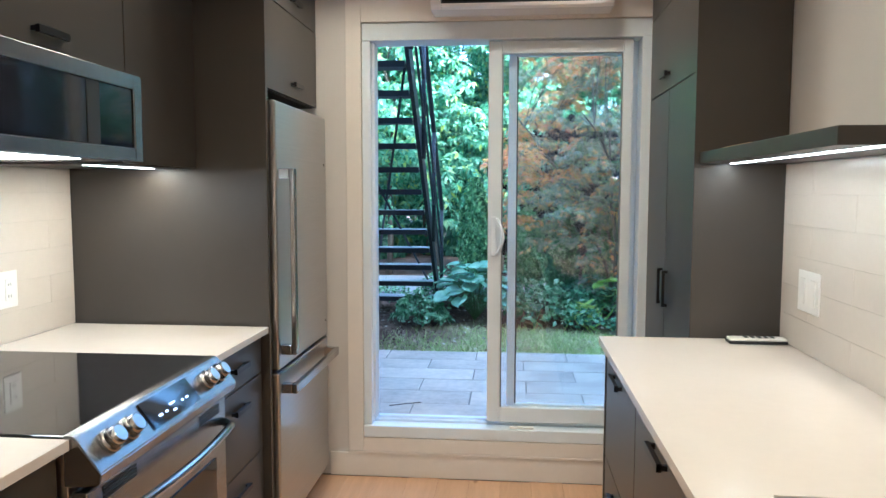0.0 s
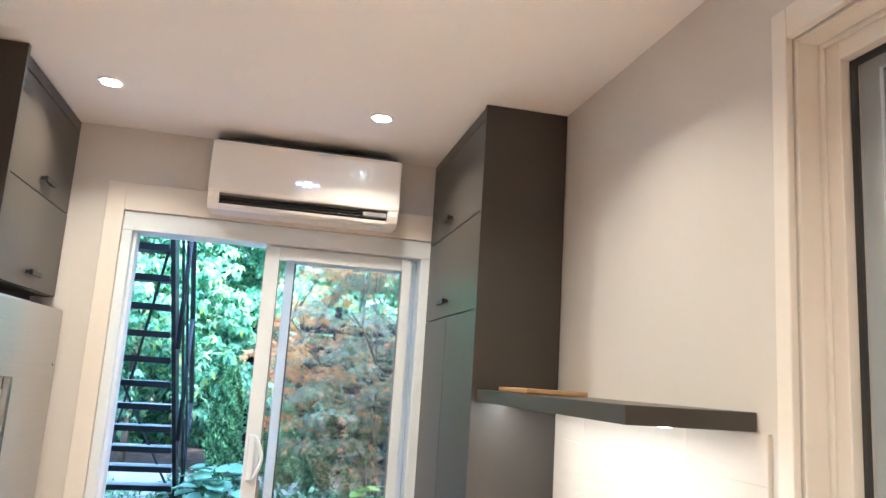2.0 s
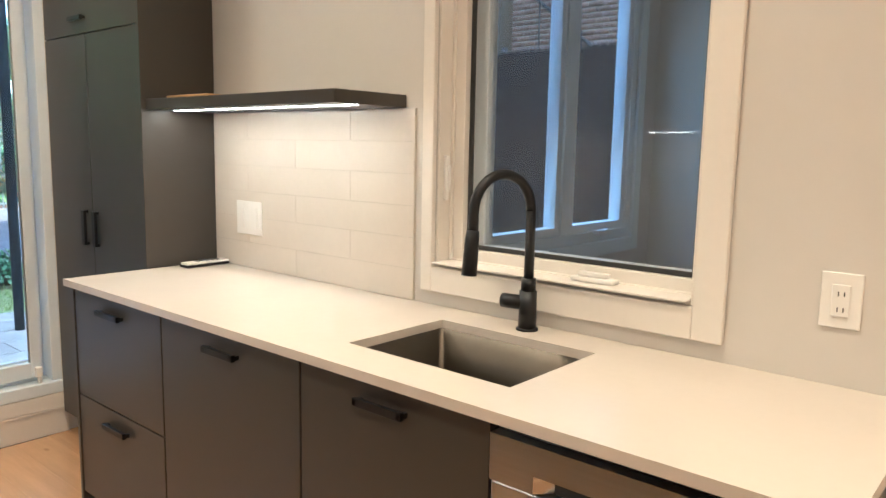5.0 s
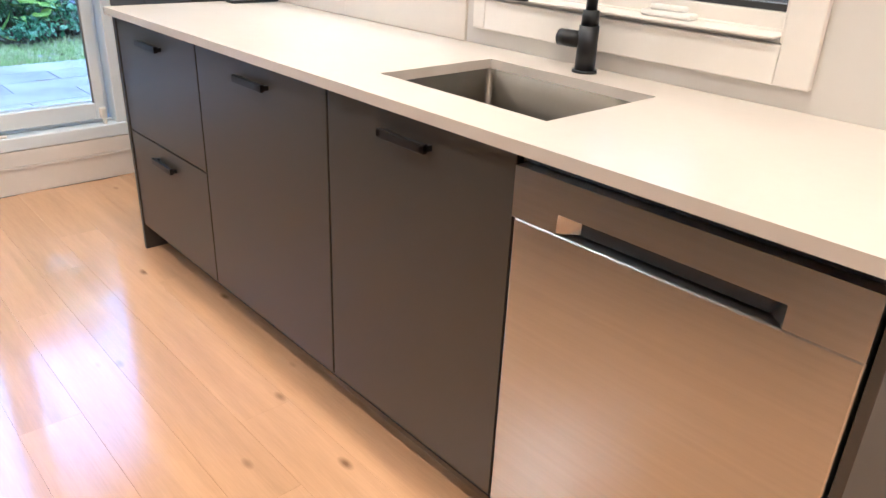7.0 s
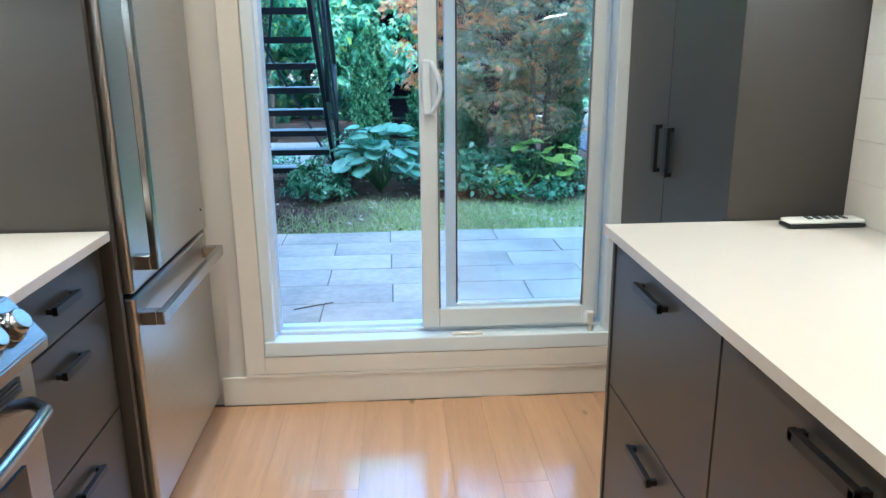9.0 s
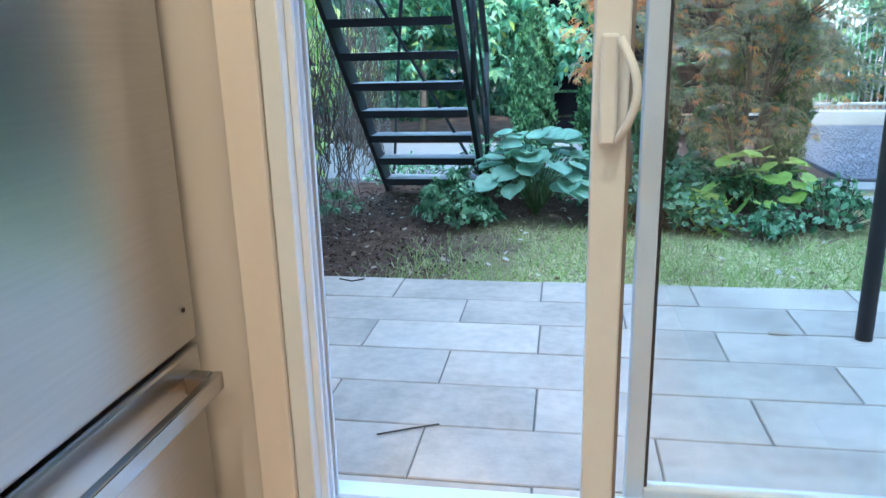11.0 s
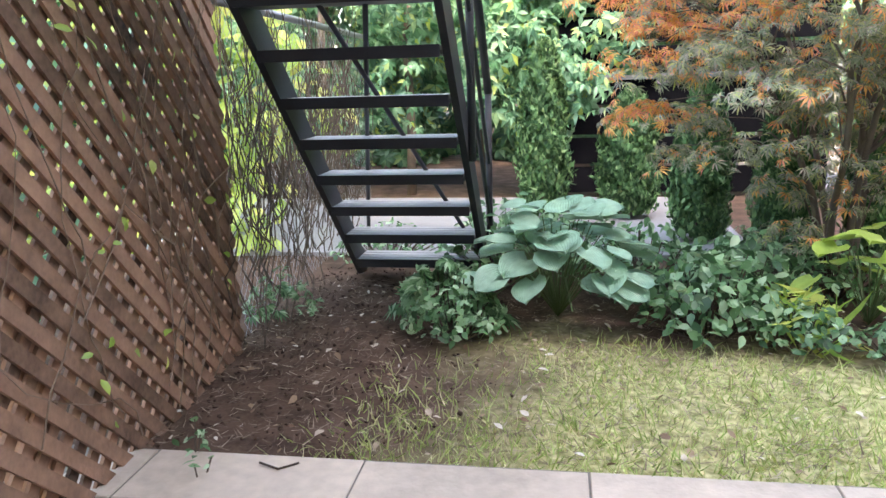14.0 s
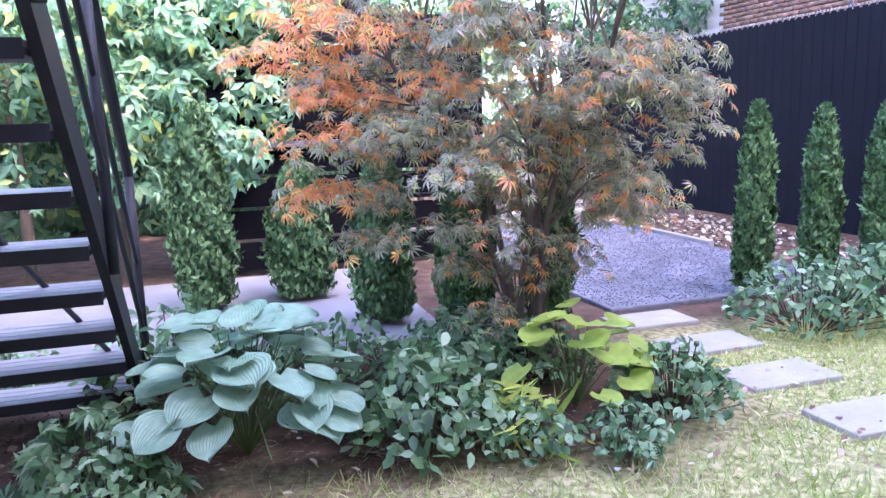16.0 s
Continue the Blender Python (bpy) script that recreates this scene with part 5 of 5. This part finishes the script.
# hostas
def hosta(name, x, y, r, n, size, material, label, seed, h=0.42):
    rng = np.random.default_rng(seed)
    t = thing(name, (x, y, GZ), label, "plant")
    NU, NV = 9, 8
    for k in range(n):
        ring = math.sqrt((k + 0.5) / n) if k % 3 else rng.random()
        a = k * 2.39996 + rng.uniform(-0.9, 0.9)
        s = size * rng.uniform(0.7, 1.2)
        base_r = r * (0.12 + 0.78 * ring ** 0.75) * rng.uniform(0.85, 1.1)
        zc = GZ + h * (1.12 - 0.74 * ring ** 1.7) + rng.uniform(-0.05, 0.05)
        c = Vector((x + base_r * math.cos(a), y + base_r * math.sin(a), zc))
        tilt = 0.35 - 0.62 * ring + rng.uniform(-0.3, 0.3)
        a2 = a + rng.uniform(-0.5, 0.5)
        out = Vector((math.cos(a2), math.sin(a2), tilt)).normalized()
        acr = Vector((-math.sin(a2), math.cos(a2), rng.uniform(-0.35, 0.35))).normalized()
        up = acr.cross(out).normalized()
        if up.z < 0:
            up = -up
        bm = bmesh.new()
        rows = []
        for i in range(NU + 1):
            u = i / NU
            wid = 0.60 * (math.sin(math.pi * min(1, u * 0.86 + 0.14)) ** 0.62) * (1.1 - 0.2 * u) if 0 < i < NU else (0.24 if i == 0 else 0.03)
            row = []
            for j in range(NV + 1):
                v = 2 * j / NV - 1
                back = -0.14 * abs(v) if i == 0 else (-0.06 * abs(v) if i == 1 else 0)
                zz = 0.13 * abs(v) ** 1.4 - 0.20 * u * u + 0.012 * math.cos(9.4 * v) * math.sin(math.pi * u) + 0.02 * math.sin(5 * u + k) * v
                row.append(bm.verts.new(c + (out * (u - 0.35 + back) + acr * (wid * v) + up * zz) * s))
            rows.append(row)
        uv = bm.loops.layers.uv.new("leaf")
        for i in range(NU):
            for j in range(NV):
                fc = bm.faces.new((rows[i][j], rows[i][j + 1], rows[i + 1][j + 1], rows[i + 1][j]))
                for lp, (ii, jj) in zip(fc.loops, ((i, j), (i, j + 1), (i + 1, j + 1), (i + 1, j))):
                    lp[uv].uv = (jj / NV, ii / NU)
        part("leaf", bm, material, t, smooth=True)
    bm = bmesh.new()
    for k in range(n):
        a = k * 2.39996
        br = r * (0.2 + 0.75 * (k / n) ** 0.8) * 0.95
        add_rod(bm, [(x, y, GZ - 0.02), (x + br * 0.5 * math.cos(a), y + br * 0.5 * math.sin(a), GZ + h * 0.5), (x + br * math.cos(a), y + br * math.sin(a), GZ + h * (1.0 - 0.7 * (k / n)))], 0.0032, 4)
    tagged(part("stalk", bm, M_STALK, t), kind="stuff")


hosta("hosta", 0.26, 7.46, 0.48, 58, 0.15, M_HOSTA, "large blue-green hosta with broad ribbed leaves", 3, 0.46)
hosta("hosta", 1.63, 7.42, 0.34, 22, 0.125, M_LIME, "yellow-green hosta with pointed leaves", 4, 0.36)


def herb(x, y, r, h, n, size, seed, material=None, label="low leafy green herb in the bed", tmpl=OVAL, tf=OVAL_F):
    rng = np.random.default_rng(seed)
    f = np.sqrt(rng.random(n))
    a = rng.uniform(0, 2 * math.pi, n)
    z = GZ + 0.02 + h * (1 - f ** 2) * rng.uniform(0.35, 1.0, n) + 0.25 * h * rng.random(n)
    pos = np.stack([x + r * f * np.cos(a), y + r * f * np.sin(a), z], -1)
    out = np.stack([0.5 * np.cos(a) * f, 0.5 * np.sin(a) * f - 0.25, 0.8 + 0 * a], -1)
    t = leafy("leafy_herb", (x, y, GZ), label, "plant", n, pos, out, material or M_SHRUB, tmpl, tf, rng.uniform(0.6, 1.2, n) * size, seed=seed, jitter=0.5)
    bm = bmesh.new()
    for k in range(0, n, 5):
        add_rod(bm, [(x + 0.4 * (pos[k][0] - x), y + 0.4 * (pos[k][1] - y), GZ - 0.02), tuple(pos[k])], 0.003, 3)
    tagged(part("stalk", bm, M_STEM, t), kind="stuff")


for i, (x, y, r, h, n, s) in enumerate(((0.98, 7.75, 0.34, 0.36, 260, 0.10), (1.25, 8.2, 0.38, 0.30, 260, 0.09), (-0.22, 7.6, 0.26, 0.22, 200, 0.07), (0.75, 8.5, 0.45, 0.3, 260, 0.09), (2.15, 7.7, 0.3, 0.26, 220, 0.08), (1.75, 8.4, 0.36, 0.25, 220, 0.08), (-0.05, 8.7, 0.45, 0.42, 300, 0.09), (3.75, 8.55, 0.5, 0.38, 300, 0.09), (4.5, 8.5, 0.6, 0.42, 380, 0.1), (5.4, 8.7, 0.6, 0.4, 340, 0.1), (1.35, 7.55, 0.22, 0.16, 120, 0.07), (1.72, 7.42, 0.2, 0.14, 110, 0.07), (-0.9, 9.1, 0.4, 0.2, 180, 0.07), (1.5, 8.75, 0.4, 0.25, 240, 0.08), (0.3, 9.0, 0.5, 0.3, 260, 0.08))):
    herb(0.01 + 0.925 * x, 0.08 + 0.93 * y, r * 0.93, h * 0.93, int(n * 2.0), s * 0.68, 40 + i)
herb(1.30, 7.2, 0.19, 0.16, 70, 0.17, 90, M_LIME, "clump of arching light green strap leaves", BLADE * np.array([2.2, 1, 1]), BLADE_F)

for fx, fy, fr, fh, fn, fs, fm in ((-0.29, 7.36, 0.24, 0.26, 120, 0.15, M_SHRUB), (-0.1, 7.18, 0.16, 0.16, 60, 0.12, M_SHRUB), (0.98, 7.42, 0.24, 0.3, 90, 0.13, M_SHRUB), (1.57, 6.86, 0.12, 0.1, 40, 0.08, M_SHRUB), (-1.05, 7.25, 0.2, 0.2, 60, 0.1, M_SHRUB)):
    herb(fx, fy, fr, fh, fn, fs, int(200 + 10 * fx + fn), fm, "clump of feathery divided green leaves", FERN, FERN_F)
herb(-0.78, 5.86, 0.04, 0.12, 10, 0.035, 131)
herb(-0.86, 5.98, 0.05, 0.10, 10, 0.035, 132)
for k, (pts, r) in enumerate((([(-0.08, 4.52), (0.02, 4.57), (0.09, 4.6)], 0.003), ([(-0.62, 5.93), (-0.55, 5.9), (-0.5, 5.94)], 0.0035))):
    tg = rod("fallen_twig", [(x, y, GZ + 0.008) for x, y in pts], r, M_STEM, None, seg=6)
    tagged(tg, "short brown twig lying on the patio slabs", "twig")
cr = box("paper_scrap", (1.22, 1.3, 5.42, 5.45, GZ + 0.001, GZ + 0.006), M_LITTER, None, "", 0.002)
tagged(cr, "small pale scrap lying on the patio", "litter")
po = rod("steel_post", [(1.55, 5.42, GZ - 0.02), (1.55, 5.42, 3.8)], 0.03, M_STAIR, None, seg=14)
tagged(po, "dark steel balcony post standing on the patio", "post")

# grass
rngg = np.random.default_rng(11)
n = 52000
gx, gy = rngg.uniform(-0.75, 5.2, n), rngg.uniform(6.0, 8.1, n)
edge = 0.15 + 0.35 * np.sin(gy * 3.1) + 0.25 * np.sin(gx * 5 + gy * 2)
far = 6.92 + 0.12 * np.sin(gx * 3.0) + np.where(gx > 2.4, 1.2, 0)
keep = (gx > -0.45 + edge + rngg.normal(0, 0.22, n)) & (gy < far + rngg.normal(0, 0.12, n))
keep &= rngg.random(n) < 0.9
keep &= ~((gx > 2.43) & (gx < 3.0) & (((gy - 6.18) % 0.535) < 0.33))
gx, gy = gx[keep], gy[keep]
m = len(gx)
gt = thing("lawn", (1.5, 7.0, GZ), "patchy thin lawn with dry straw and bare soil", "grass", kind="stuff")
up = np.stack([rngg.normal(0, 0.55, m), rngg.normal(0, 0.55, m), np.full(m, 0.75)], -1)
up /= np.linalg.norm(up, axis=1, keepdims=True)
acr = np.cross(up, rngg.normal(0, 1, (m, 3)))
acr /= np.linalg.norm(acr, axis=1, keepdims=True)
tagged(cloud("blades", M_GRASS, gt, BLADE * np.array([1.3, 1, 1]), BLADE_F, np.stack([gx, gy, np.full(m, GZ - 0.035)], -1), np.stack([acr, up, np.cross(acr, up)], -1), rngg.uniform(0.03, 0.075, m)), kind="stuff")
n = 520
lx, ly = rngg.uniform(-1.1, 3.4, n), rngg.uniform(6.01, 7.9, n)
lt = thing("leaf_litter", (0, 7.2, GZ), "scattered dry fallen leaves and straw on the soil", "litter", kind="stuff")
tagged(cloud("dry_leaves", M_LITTER, lt, OVAL, OVAL_F, np.stack([lx, ly, np.full(n, GZ + 0.002)], -1), turns(rngg, np.tile([0, 0, 1.0], (n, 1)), 0, 0.3), rngg.uniform(0.014, 0.045, n)), kind="stuff")
n = 5200
lx, ly = rngg.uniform(-1.15, 1.2, n), rngg.uniform(6.01, 8.0, n)
tw = thing("straw_litter", (0, 7.3, GZ), "fine twigs and dry straw on the bare soil", "litter", kind="stuff")
v = rngg.normal(0, 1, (n, 3)) * np.array([1, 1, 0.12])
v /= np.linalg.norm(v, axis=1, keepdims=True)
ac2 = np.cross(v, np.tile([0, 0, 1.0], (n, 1)))
tagged(cloud("twig_pieces", M_STRAW, tw, BLADE * np.array([1.2, 1, 0.3]), BLADE_F, np.stack([lx, ly, np.full(n, GZ - 0.003)], -1), np.stack([ac2, v, np.cross(ac2, v)], -1), rngg.uniform(0.02, 0.07, n)), kind="stuff")

n = 3800
cx, cy = rngg.uniform(-1.15, 1.3, n), rngg.uniform(6.02, 8.3, n)
ck = rngg.random(n) < np.clip(0.05 - 0.9 * (cx - 0.1 * np.sin(cy * 5)), 0, 0.8)
cx, cy = cx[ck], cy[ck]
n = len(cx)
sc = cloud("soil_crumbs", M_SOIL, None, OCT, OCT_F, np.stack([cx, cy, np.full(n, GZ - 0.012)], -1), turns(rngg, np.tile([0, 0, 1.0], (n, 1)), 0, 0.6), rngg.uniform(0.004, 0.014, n))
tagged(sc, "crumbs and clods of dark brown soil", "soil", kind="stuff")

# vine-covered backdrop hedge
def hedge(name, x0, x1, y, depth, z1, n, size, seed, label, material=M_VINE, tmpl=CREEPER, tf=CREEPER_F, clump=0.34, thin=0.0, z0=0.0):
    """Leaves hang in overlapping clumps, so that there are bright tops and dark hollows; thin opens gaps towards the top."""
    rng = np.random.default_rng(seed)
    m = max(40, n // 34)
    cx, cz = rng.uniform(x0, x1, m), z0 + (z1 - z0) * rng.random(m)
    keep = rng.random(m) > thin * (cz / z1) ** 0.7
    cx, cz = cx[keep], cz[keep]
    cy = y + depth * rng.uniform(-0.5, 0.5, len(cx)) - 0.10 * depth * np.sin(cx * 2.3 + cz * 1.7)
    pick = rng.integers(0, len(cx), n)
    r = clump * (0.55 + 0.9 * rng.random(len(cx)))[pick]
    u = rng.normal(0, 1, (n, 3))
    u /= np.linalg.norm(u, axis=1, keepdims=True)
    u[:, 1] = -np.abs(u[:, 1])
    f = rng.random(n) ** 0.35
    pos = np.stack([cx[pick] + r * f * u[:, 0], cy[pick] + 0.8 * r * f * u[:, 1], np.maximum(0.05, cz[pick] + 1.1 * r * f * u[:, 2]) + GZ], -1)
    out = 0.8 * u + np.array([0.0, -0.45, 0.65])
    t = leafy(name, ((x0 + x1) / 2, y, GZ), label, "hedge", n, pos, out, material, tmpl, tf, rng.uniform(0.6, 1.25, n) * size, seed=seed, jitter=0.3, droop=0.9)
    for k in range(max(4, int((x1 - x0) * 1.3))):
        x, pts = rng.uniform(x0, x1), []
        lean = rng.normal(0, 0.06)
        for j in range(7):
            pts.append((x + lean * j + rng.normal(0, 0.03), y + depth * rng.uniform(0.0, 0.15), GZ - 0.05 + z1 * 0.85 * j / 6))
        rod("stem", pts, rng.uniform(0.018, 0.04), M_BARK, t, "grey-brown woody stem", seg=6, r_end=0.008)
    return t


hedge("vine_hedge", -5.5, 0.75, 11.3, 1.2, 4.6, 15000, 0.20, 61, "tall screen of climbing vines with broad green leaves", thin=0.15, z0=0.75)
hedge("vine_hedge", 0.6, 3.2, 11.9, 0.9, 4.6, 4200, 0.20, 62, "tall screen of climbing vines with broad green leaves", thin=0.3, z0=1.3)
hedge("tree_screen", 1.5, 9.0, 17.5, 2.5, 6.0, 7000, 0.34, 63, "distant trees with dense green foliage", M_FAR, clump=0.6, thin=0.4)
hedge("tree_screen", -9.0, 2.0, 14.5, 1.5, 6.4, 11000, 0.38, 64, "distant trees with dense green foliage", M_FAR, clump=0.6, thin=0.45)
hedge("side_bushes", -6.0, -1.7, 9.3, 1.5, 2.9, 3400, 0.15, 65, "bushes with yellow-green leaves beyond the wire fence", M_LIME, OVAL, OVAL_F)
rngt = np.random.default_rng(8)
for k, (x, y) in enumerate(((-2.4, 10.9), (-1.2, 11.2), (-1.8, 10.5))):
    yt = thing("young_tree", (x, y, GZ), "thin grey-brown young tree among the vines", "tree", "young trees")
    rod("trunk", [(x + rngt.normal(0, 0.015) * j, y, GZ + 0.5 * j - 0.05) for j in range(8)], 0.05, M_BARK, yt, seg=7, r_end=0.02)

# dark boundary fences and the brick house beyond
bf = thing("board_fence", (1.4, 11.1, GZ), "black horizontal board fence behind the cedars", "fence")
for k in range(8):
    box("board", (0.25, 2.6, 11.05, 11.075, GZ + 0.02 + 0.27 * k, GZ + 0.26 + 0.27 * k), M_DARKWOOD, bf, "", 0.004)
box("rail", (0.2, 2.6, 10.98, 11.045, GZ + 1.05, GZ + 1.10), M_TREAD, bf, "pale grey horizontal rail")
for x in (0.25, 1.4, 2.55):
    box("fence_post", (x, x + 0.09, 11.08, 11.17, GZ - 0.05, GZ + 2.3), M_DARKWOOD, bf)
pk = thing("picket_railing", (3.4, 12.6, GZ), "pale metal picket railing on a low concrete kerb", "railing")
box("kerb", (2.2, 4.6, 12.5, 12.75, GZ - 0.05, GZ + 0.16), M_PATH, pk, "low pale concrete kerb", 0.01)
for z in (0.22, 1.25):
    box("rail", (2.2, 4.6, 12.6, 12.64, GZ + z, GZ + z + 0.035), M_GALV, pk)
for k in range(32):
    x = 2.24 + 0.074 * k
    box("picket", (x, x + 0.016, 12.612, 12.628, GZ + 0.16, GZ + 1.36), M_GALV, pk, "", 0)

sf = thing("slat_fence", (6.2, 6.0, GZ), "tall dark privacy-slat chain-link fence along the yard", "fence")
FXF, FH = 6.2, 2.18
bm = bmesh.new()
for k in range(430):
    y = -3.0 + 0.045 * k
    x = FXF + 0.0015 * ((k * 7) % 3)
    add_box(bm, x, x + 0.008, y, y + 0.054, GZ + 0.02, GZ + FH + 0.02 * ((k * 3) % 2))
tagged(part("slats", bm, M_FENCE, sf, "narrow dark vertical slats"), kind="stuff")
bm = bmesh.new()
for k in range(0, 430, 1):
    y = -3.0 + 0.045 * k
    add_rod(bm, [(FXF + 0.01, y, GZ + FH - 0.01), (FXF + 0.01, y + 0.022, GZ + FH + 0.05), (FXF + 0.01, y + 0.045, GZ + FH - 0.01)], 0.004, 3)
tagged(part("wire_top", bm, M_GALV, sf, "zigzag wire top edge"), kind="stuff")
for k in range(8):
    rod("fence_post", [(FXF + 0.05, -3 + 2.7 * k, GZ - 0.05), (FXF + 0.05, -3 + 2.7 * k, GZ + FH + 0.08)], 0.03, M_STAIR, sf)

bm = bmesh.new()
for k in range(150):
    c = 0.06 * k
    for flip in (0, 1):
        u0, v0 = (c, 0.03) if c < 6.6 else (6.6, 0.03 + c - 6.6)
        u1, v1 = (0, 0.03 + c) if c < FH else (c - FH, 0.03 + FH)
        if v0 > v1:
            continue
        if flip:
            u0, u1 = 6.6 - u0, 6.6 - u1
        add_rod(bm, [(FXF - 0.006 - 0.003 * flip, 2.6 + u0, GZ + v0), (FXF - 0.006 - 0.003 * flip, 2.6 + u1, GZ + v1)], 0.0022, 3)
tagged(part("chain_link", bm, M_STAIR, sf, "dark coated chain-link wire"), kind="stuff")

# brick house beyond the fence
bh = thing("brick_house", (9.2, 8.0, GZ), "reddish brown brick neighbouring house", "house")
box("wall", (9.012, 9.4, -2.0, 22.0, 0.0, 8.0), M_GROUT, bh, "", 0)
CUBE = np.array([(x, y, z) for x in (0, 1) for y in (0, 1) for z in (0, 1)], float)
CUBE_F = [(0, 1, 3), (0, 3, 2), (0, 4, 5), (0, 5, 1), (2, 3, 7), (2, 7, 6), (1, 5, 7), (1, 7, 3), (0, 2, 6), (0, 6, 4)]
bp = []
for r in range(60):
    for c in range(62):
        bp.append((9.0, 2.5 + 0.215 * c + (0.107 if r % 2 else 0), 1.7 + 0.075 * r))
bp = np.array(bp)
tagged(cloud("bricks", M_BRICK, bh, CUBE * np.array([0.02, 0.205, 0.064]), CUBE_F, bp, np.tile(np.eye(3), (len(bp), 1, 1)), np.ones(len(bp))), kind="stuff")
bm = bmesh.new()
add_rod(bm, [(8.9, 5.2, 2.5), (8.9, 6.6, 3.6)], 0.03, 6)
add_rod(bm, [(8.9, 5.2, 2.55), (8.9, 6.9, 2.55)], 0.03, 6)
for k in range(4):
    add_rod(bm, [(8.9, 5.4 + 0.35 * k, 2.5), (8.9, 5.4 + 0.35 * k, 2.75 + 0.27 * k)], 0.012, 6)
part("fire_stair", bm, M_STAIR, bh, "dark metal stair rail on the wall")
ut = rod("utility_pole", [(7.3, 5.95, -0.1), (7.3, 5.95, 6.0)], 0.15, M_BARK, None, seg=12)
tagged(ut, "grey wooden utility pole behind the fence", "pole")


# ---- pieces of floor, walls and pavement ----
def shared_piece(name, me, parent, at):
    ob = new(name, me)
    ob.parent = parent
    ob.location = Vector(at) - ORIGIN.get(parent.name, Vector())
    return ob


def piece_mesh(name, sx, sy, sz, material, bevel):
    bm = bmesh.new()
    add_box(bm, 0, sx, 0, sy, 0, sz)
    top = [e for e in bm.edges if all(v.co.z > sz - 1e-6 for v in e.verts)] if bevel else []
    if top:
        bmesh.ops.bevel(bm, geom=top, offset=bevel, segments=1, affect="EDGES")
    me = bpy.data.meshes.new(name)
    bm.to_mesh(me)
    bm.free()
    me.materials.append(material)
    return me


rp = random.Random(4)
PW = 0.152
planks = {ln: piece_mesh("plank", PW - 0.0003, ln - 0.0003, 0.014, M_OAK, 0.0003) for ln in (0.9, 1.2, 1.5, 1.8, 2.1)}
x = XL
while x < XR - 0.02:
    y = YB
    first = True
    while y < YD - 0.06:
        ln = rp.choice(list(planks))
        if y + ln > YD - 0.02:
            fit_ln = [q for q in planks if y + q <= YD - 0.001]
            if not fit_ln:
                ln = None
            else:
                ln = max(fit_ln)
        if ln is None:
            rest = YD - 0.002 - y
            me = piece_mesh("plank", PW - 0.0003, rest, 0.014, M_OAK, 0.0003)
            shared_piece("plank", me, floor, (x, y, -0.014))
            break
        shared_piece("plank", planks[ln], floor, (x, y, -0.014))
        y += ln
    x += PW

SLX, SLY = 0.6625, 0.2775
slabs = piece_mesh("slab", SLX - 0.006, SLY - 0.006, 0.03, M_SLAB, 0.003)
for r in range(7):
    y1 = 5.992 - SLY * r
    off = -0.312 if r % 2 == 0 else -0.632
    off += 0.008 * (r // 2)
    k0 = 0
    xs = [off + SLX * k for k in range(-2, 7)]
    for a in xs:
        if a < -1.19:
            cut = piece_mesh("slab", a + SLX - 0.007 + 1.19, SLY - 0.008, 0.03, M_SLAB, 0.003)
            if a + SLX > -1.1:
                shared_piece("slab", cut, pt, (-1.19, y1 - SLY + 0.004, GZ - 0.03))
            continue
        shared_piece("slab", slabs, pt, (a + 0.0035, y1 - SLY + 0.004, GZ - 0.03 + rp.uniform(-0.0015, 0.0015)))

TW, TH = 0.6, 0.102
bs = thing("backsplash", (XR - 0.004, 2.6, 0.91), "glossy white wall tiles behind the worktop", "tiles", kind="structure")
box("grout_bed", (XR - 0.0086, XR - 0.0005, 1.989, 3.128, 0.911, 1.524), M_GROUT, bs, "", 0)
bl = thing("backsplash", (XL + 0.004, 2.6, 0.91), "glossy white wall tiles behind the stove", "tiles", kind="structure")
box("grout_bed", (XL + 0.0005, XL + 0.0086, 0.94, 3.186, 0.911, 1.51), M_GROUT, bl, "", 0)


def tile_field(parent, x0, x1, y0, y1, z0, z1):
    cache = {}
    r, z = 0, z0
    while z < z1 - 0.005:
        h = min(TH, z1 - z)
        y = y0 - (TW / 2 if r % 2 else 0)
        while y < y1 - 0.004:
            a, b = max(y, y0), min(y + TW, y1)
            key = (round(b - a, 3), round(h, 3))
            if key not in cache:
                bm = bmesh.new()
                add_box(bm, 0, x1 - x0, 0, b - a - 0.0012, 0, h - 0.0012, 0.0006)
                me = bpy.data.meshes.new("tile")
                bm.to_mesh(me)
                bm.free()
                me.materials.append(M_TILE)
                cache[key] = me
            shared_piece("tile", cache[key], parent, (x0, a, z))
            y += TW
        z, r = z + TH, r + 1


tile_field(bs, XR - 0.010, XR - 0.003, 1.99, 3.127, 0.9115, 1.523)
tile_field(bl, XL + 0.003, XL + 0.010, 0.94, 3.186, 0.9115, 1.51)
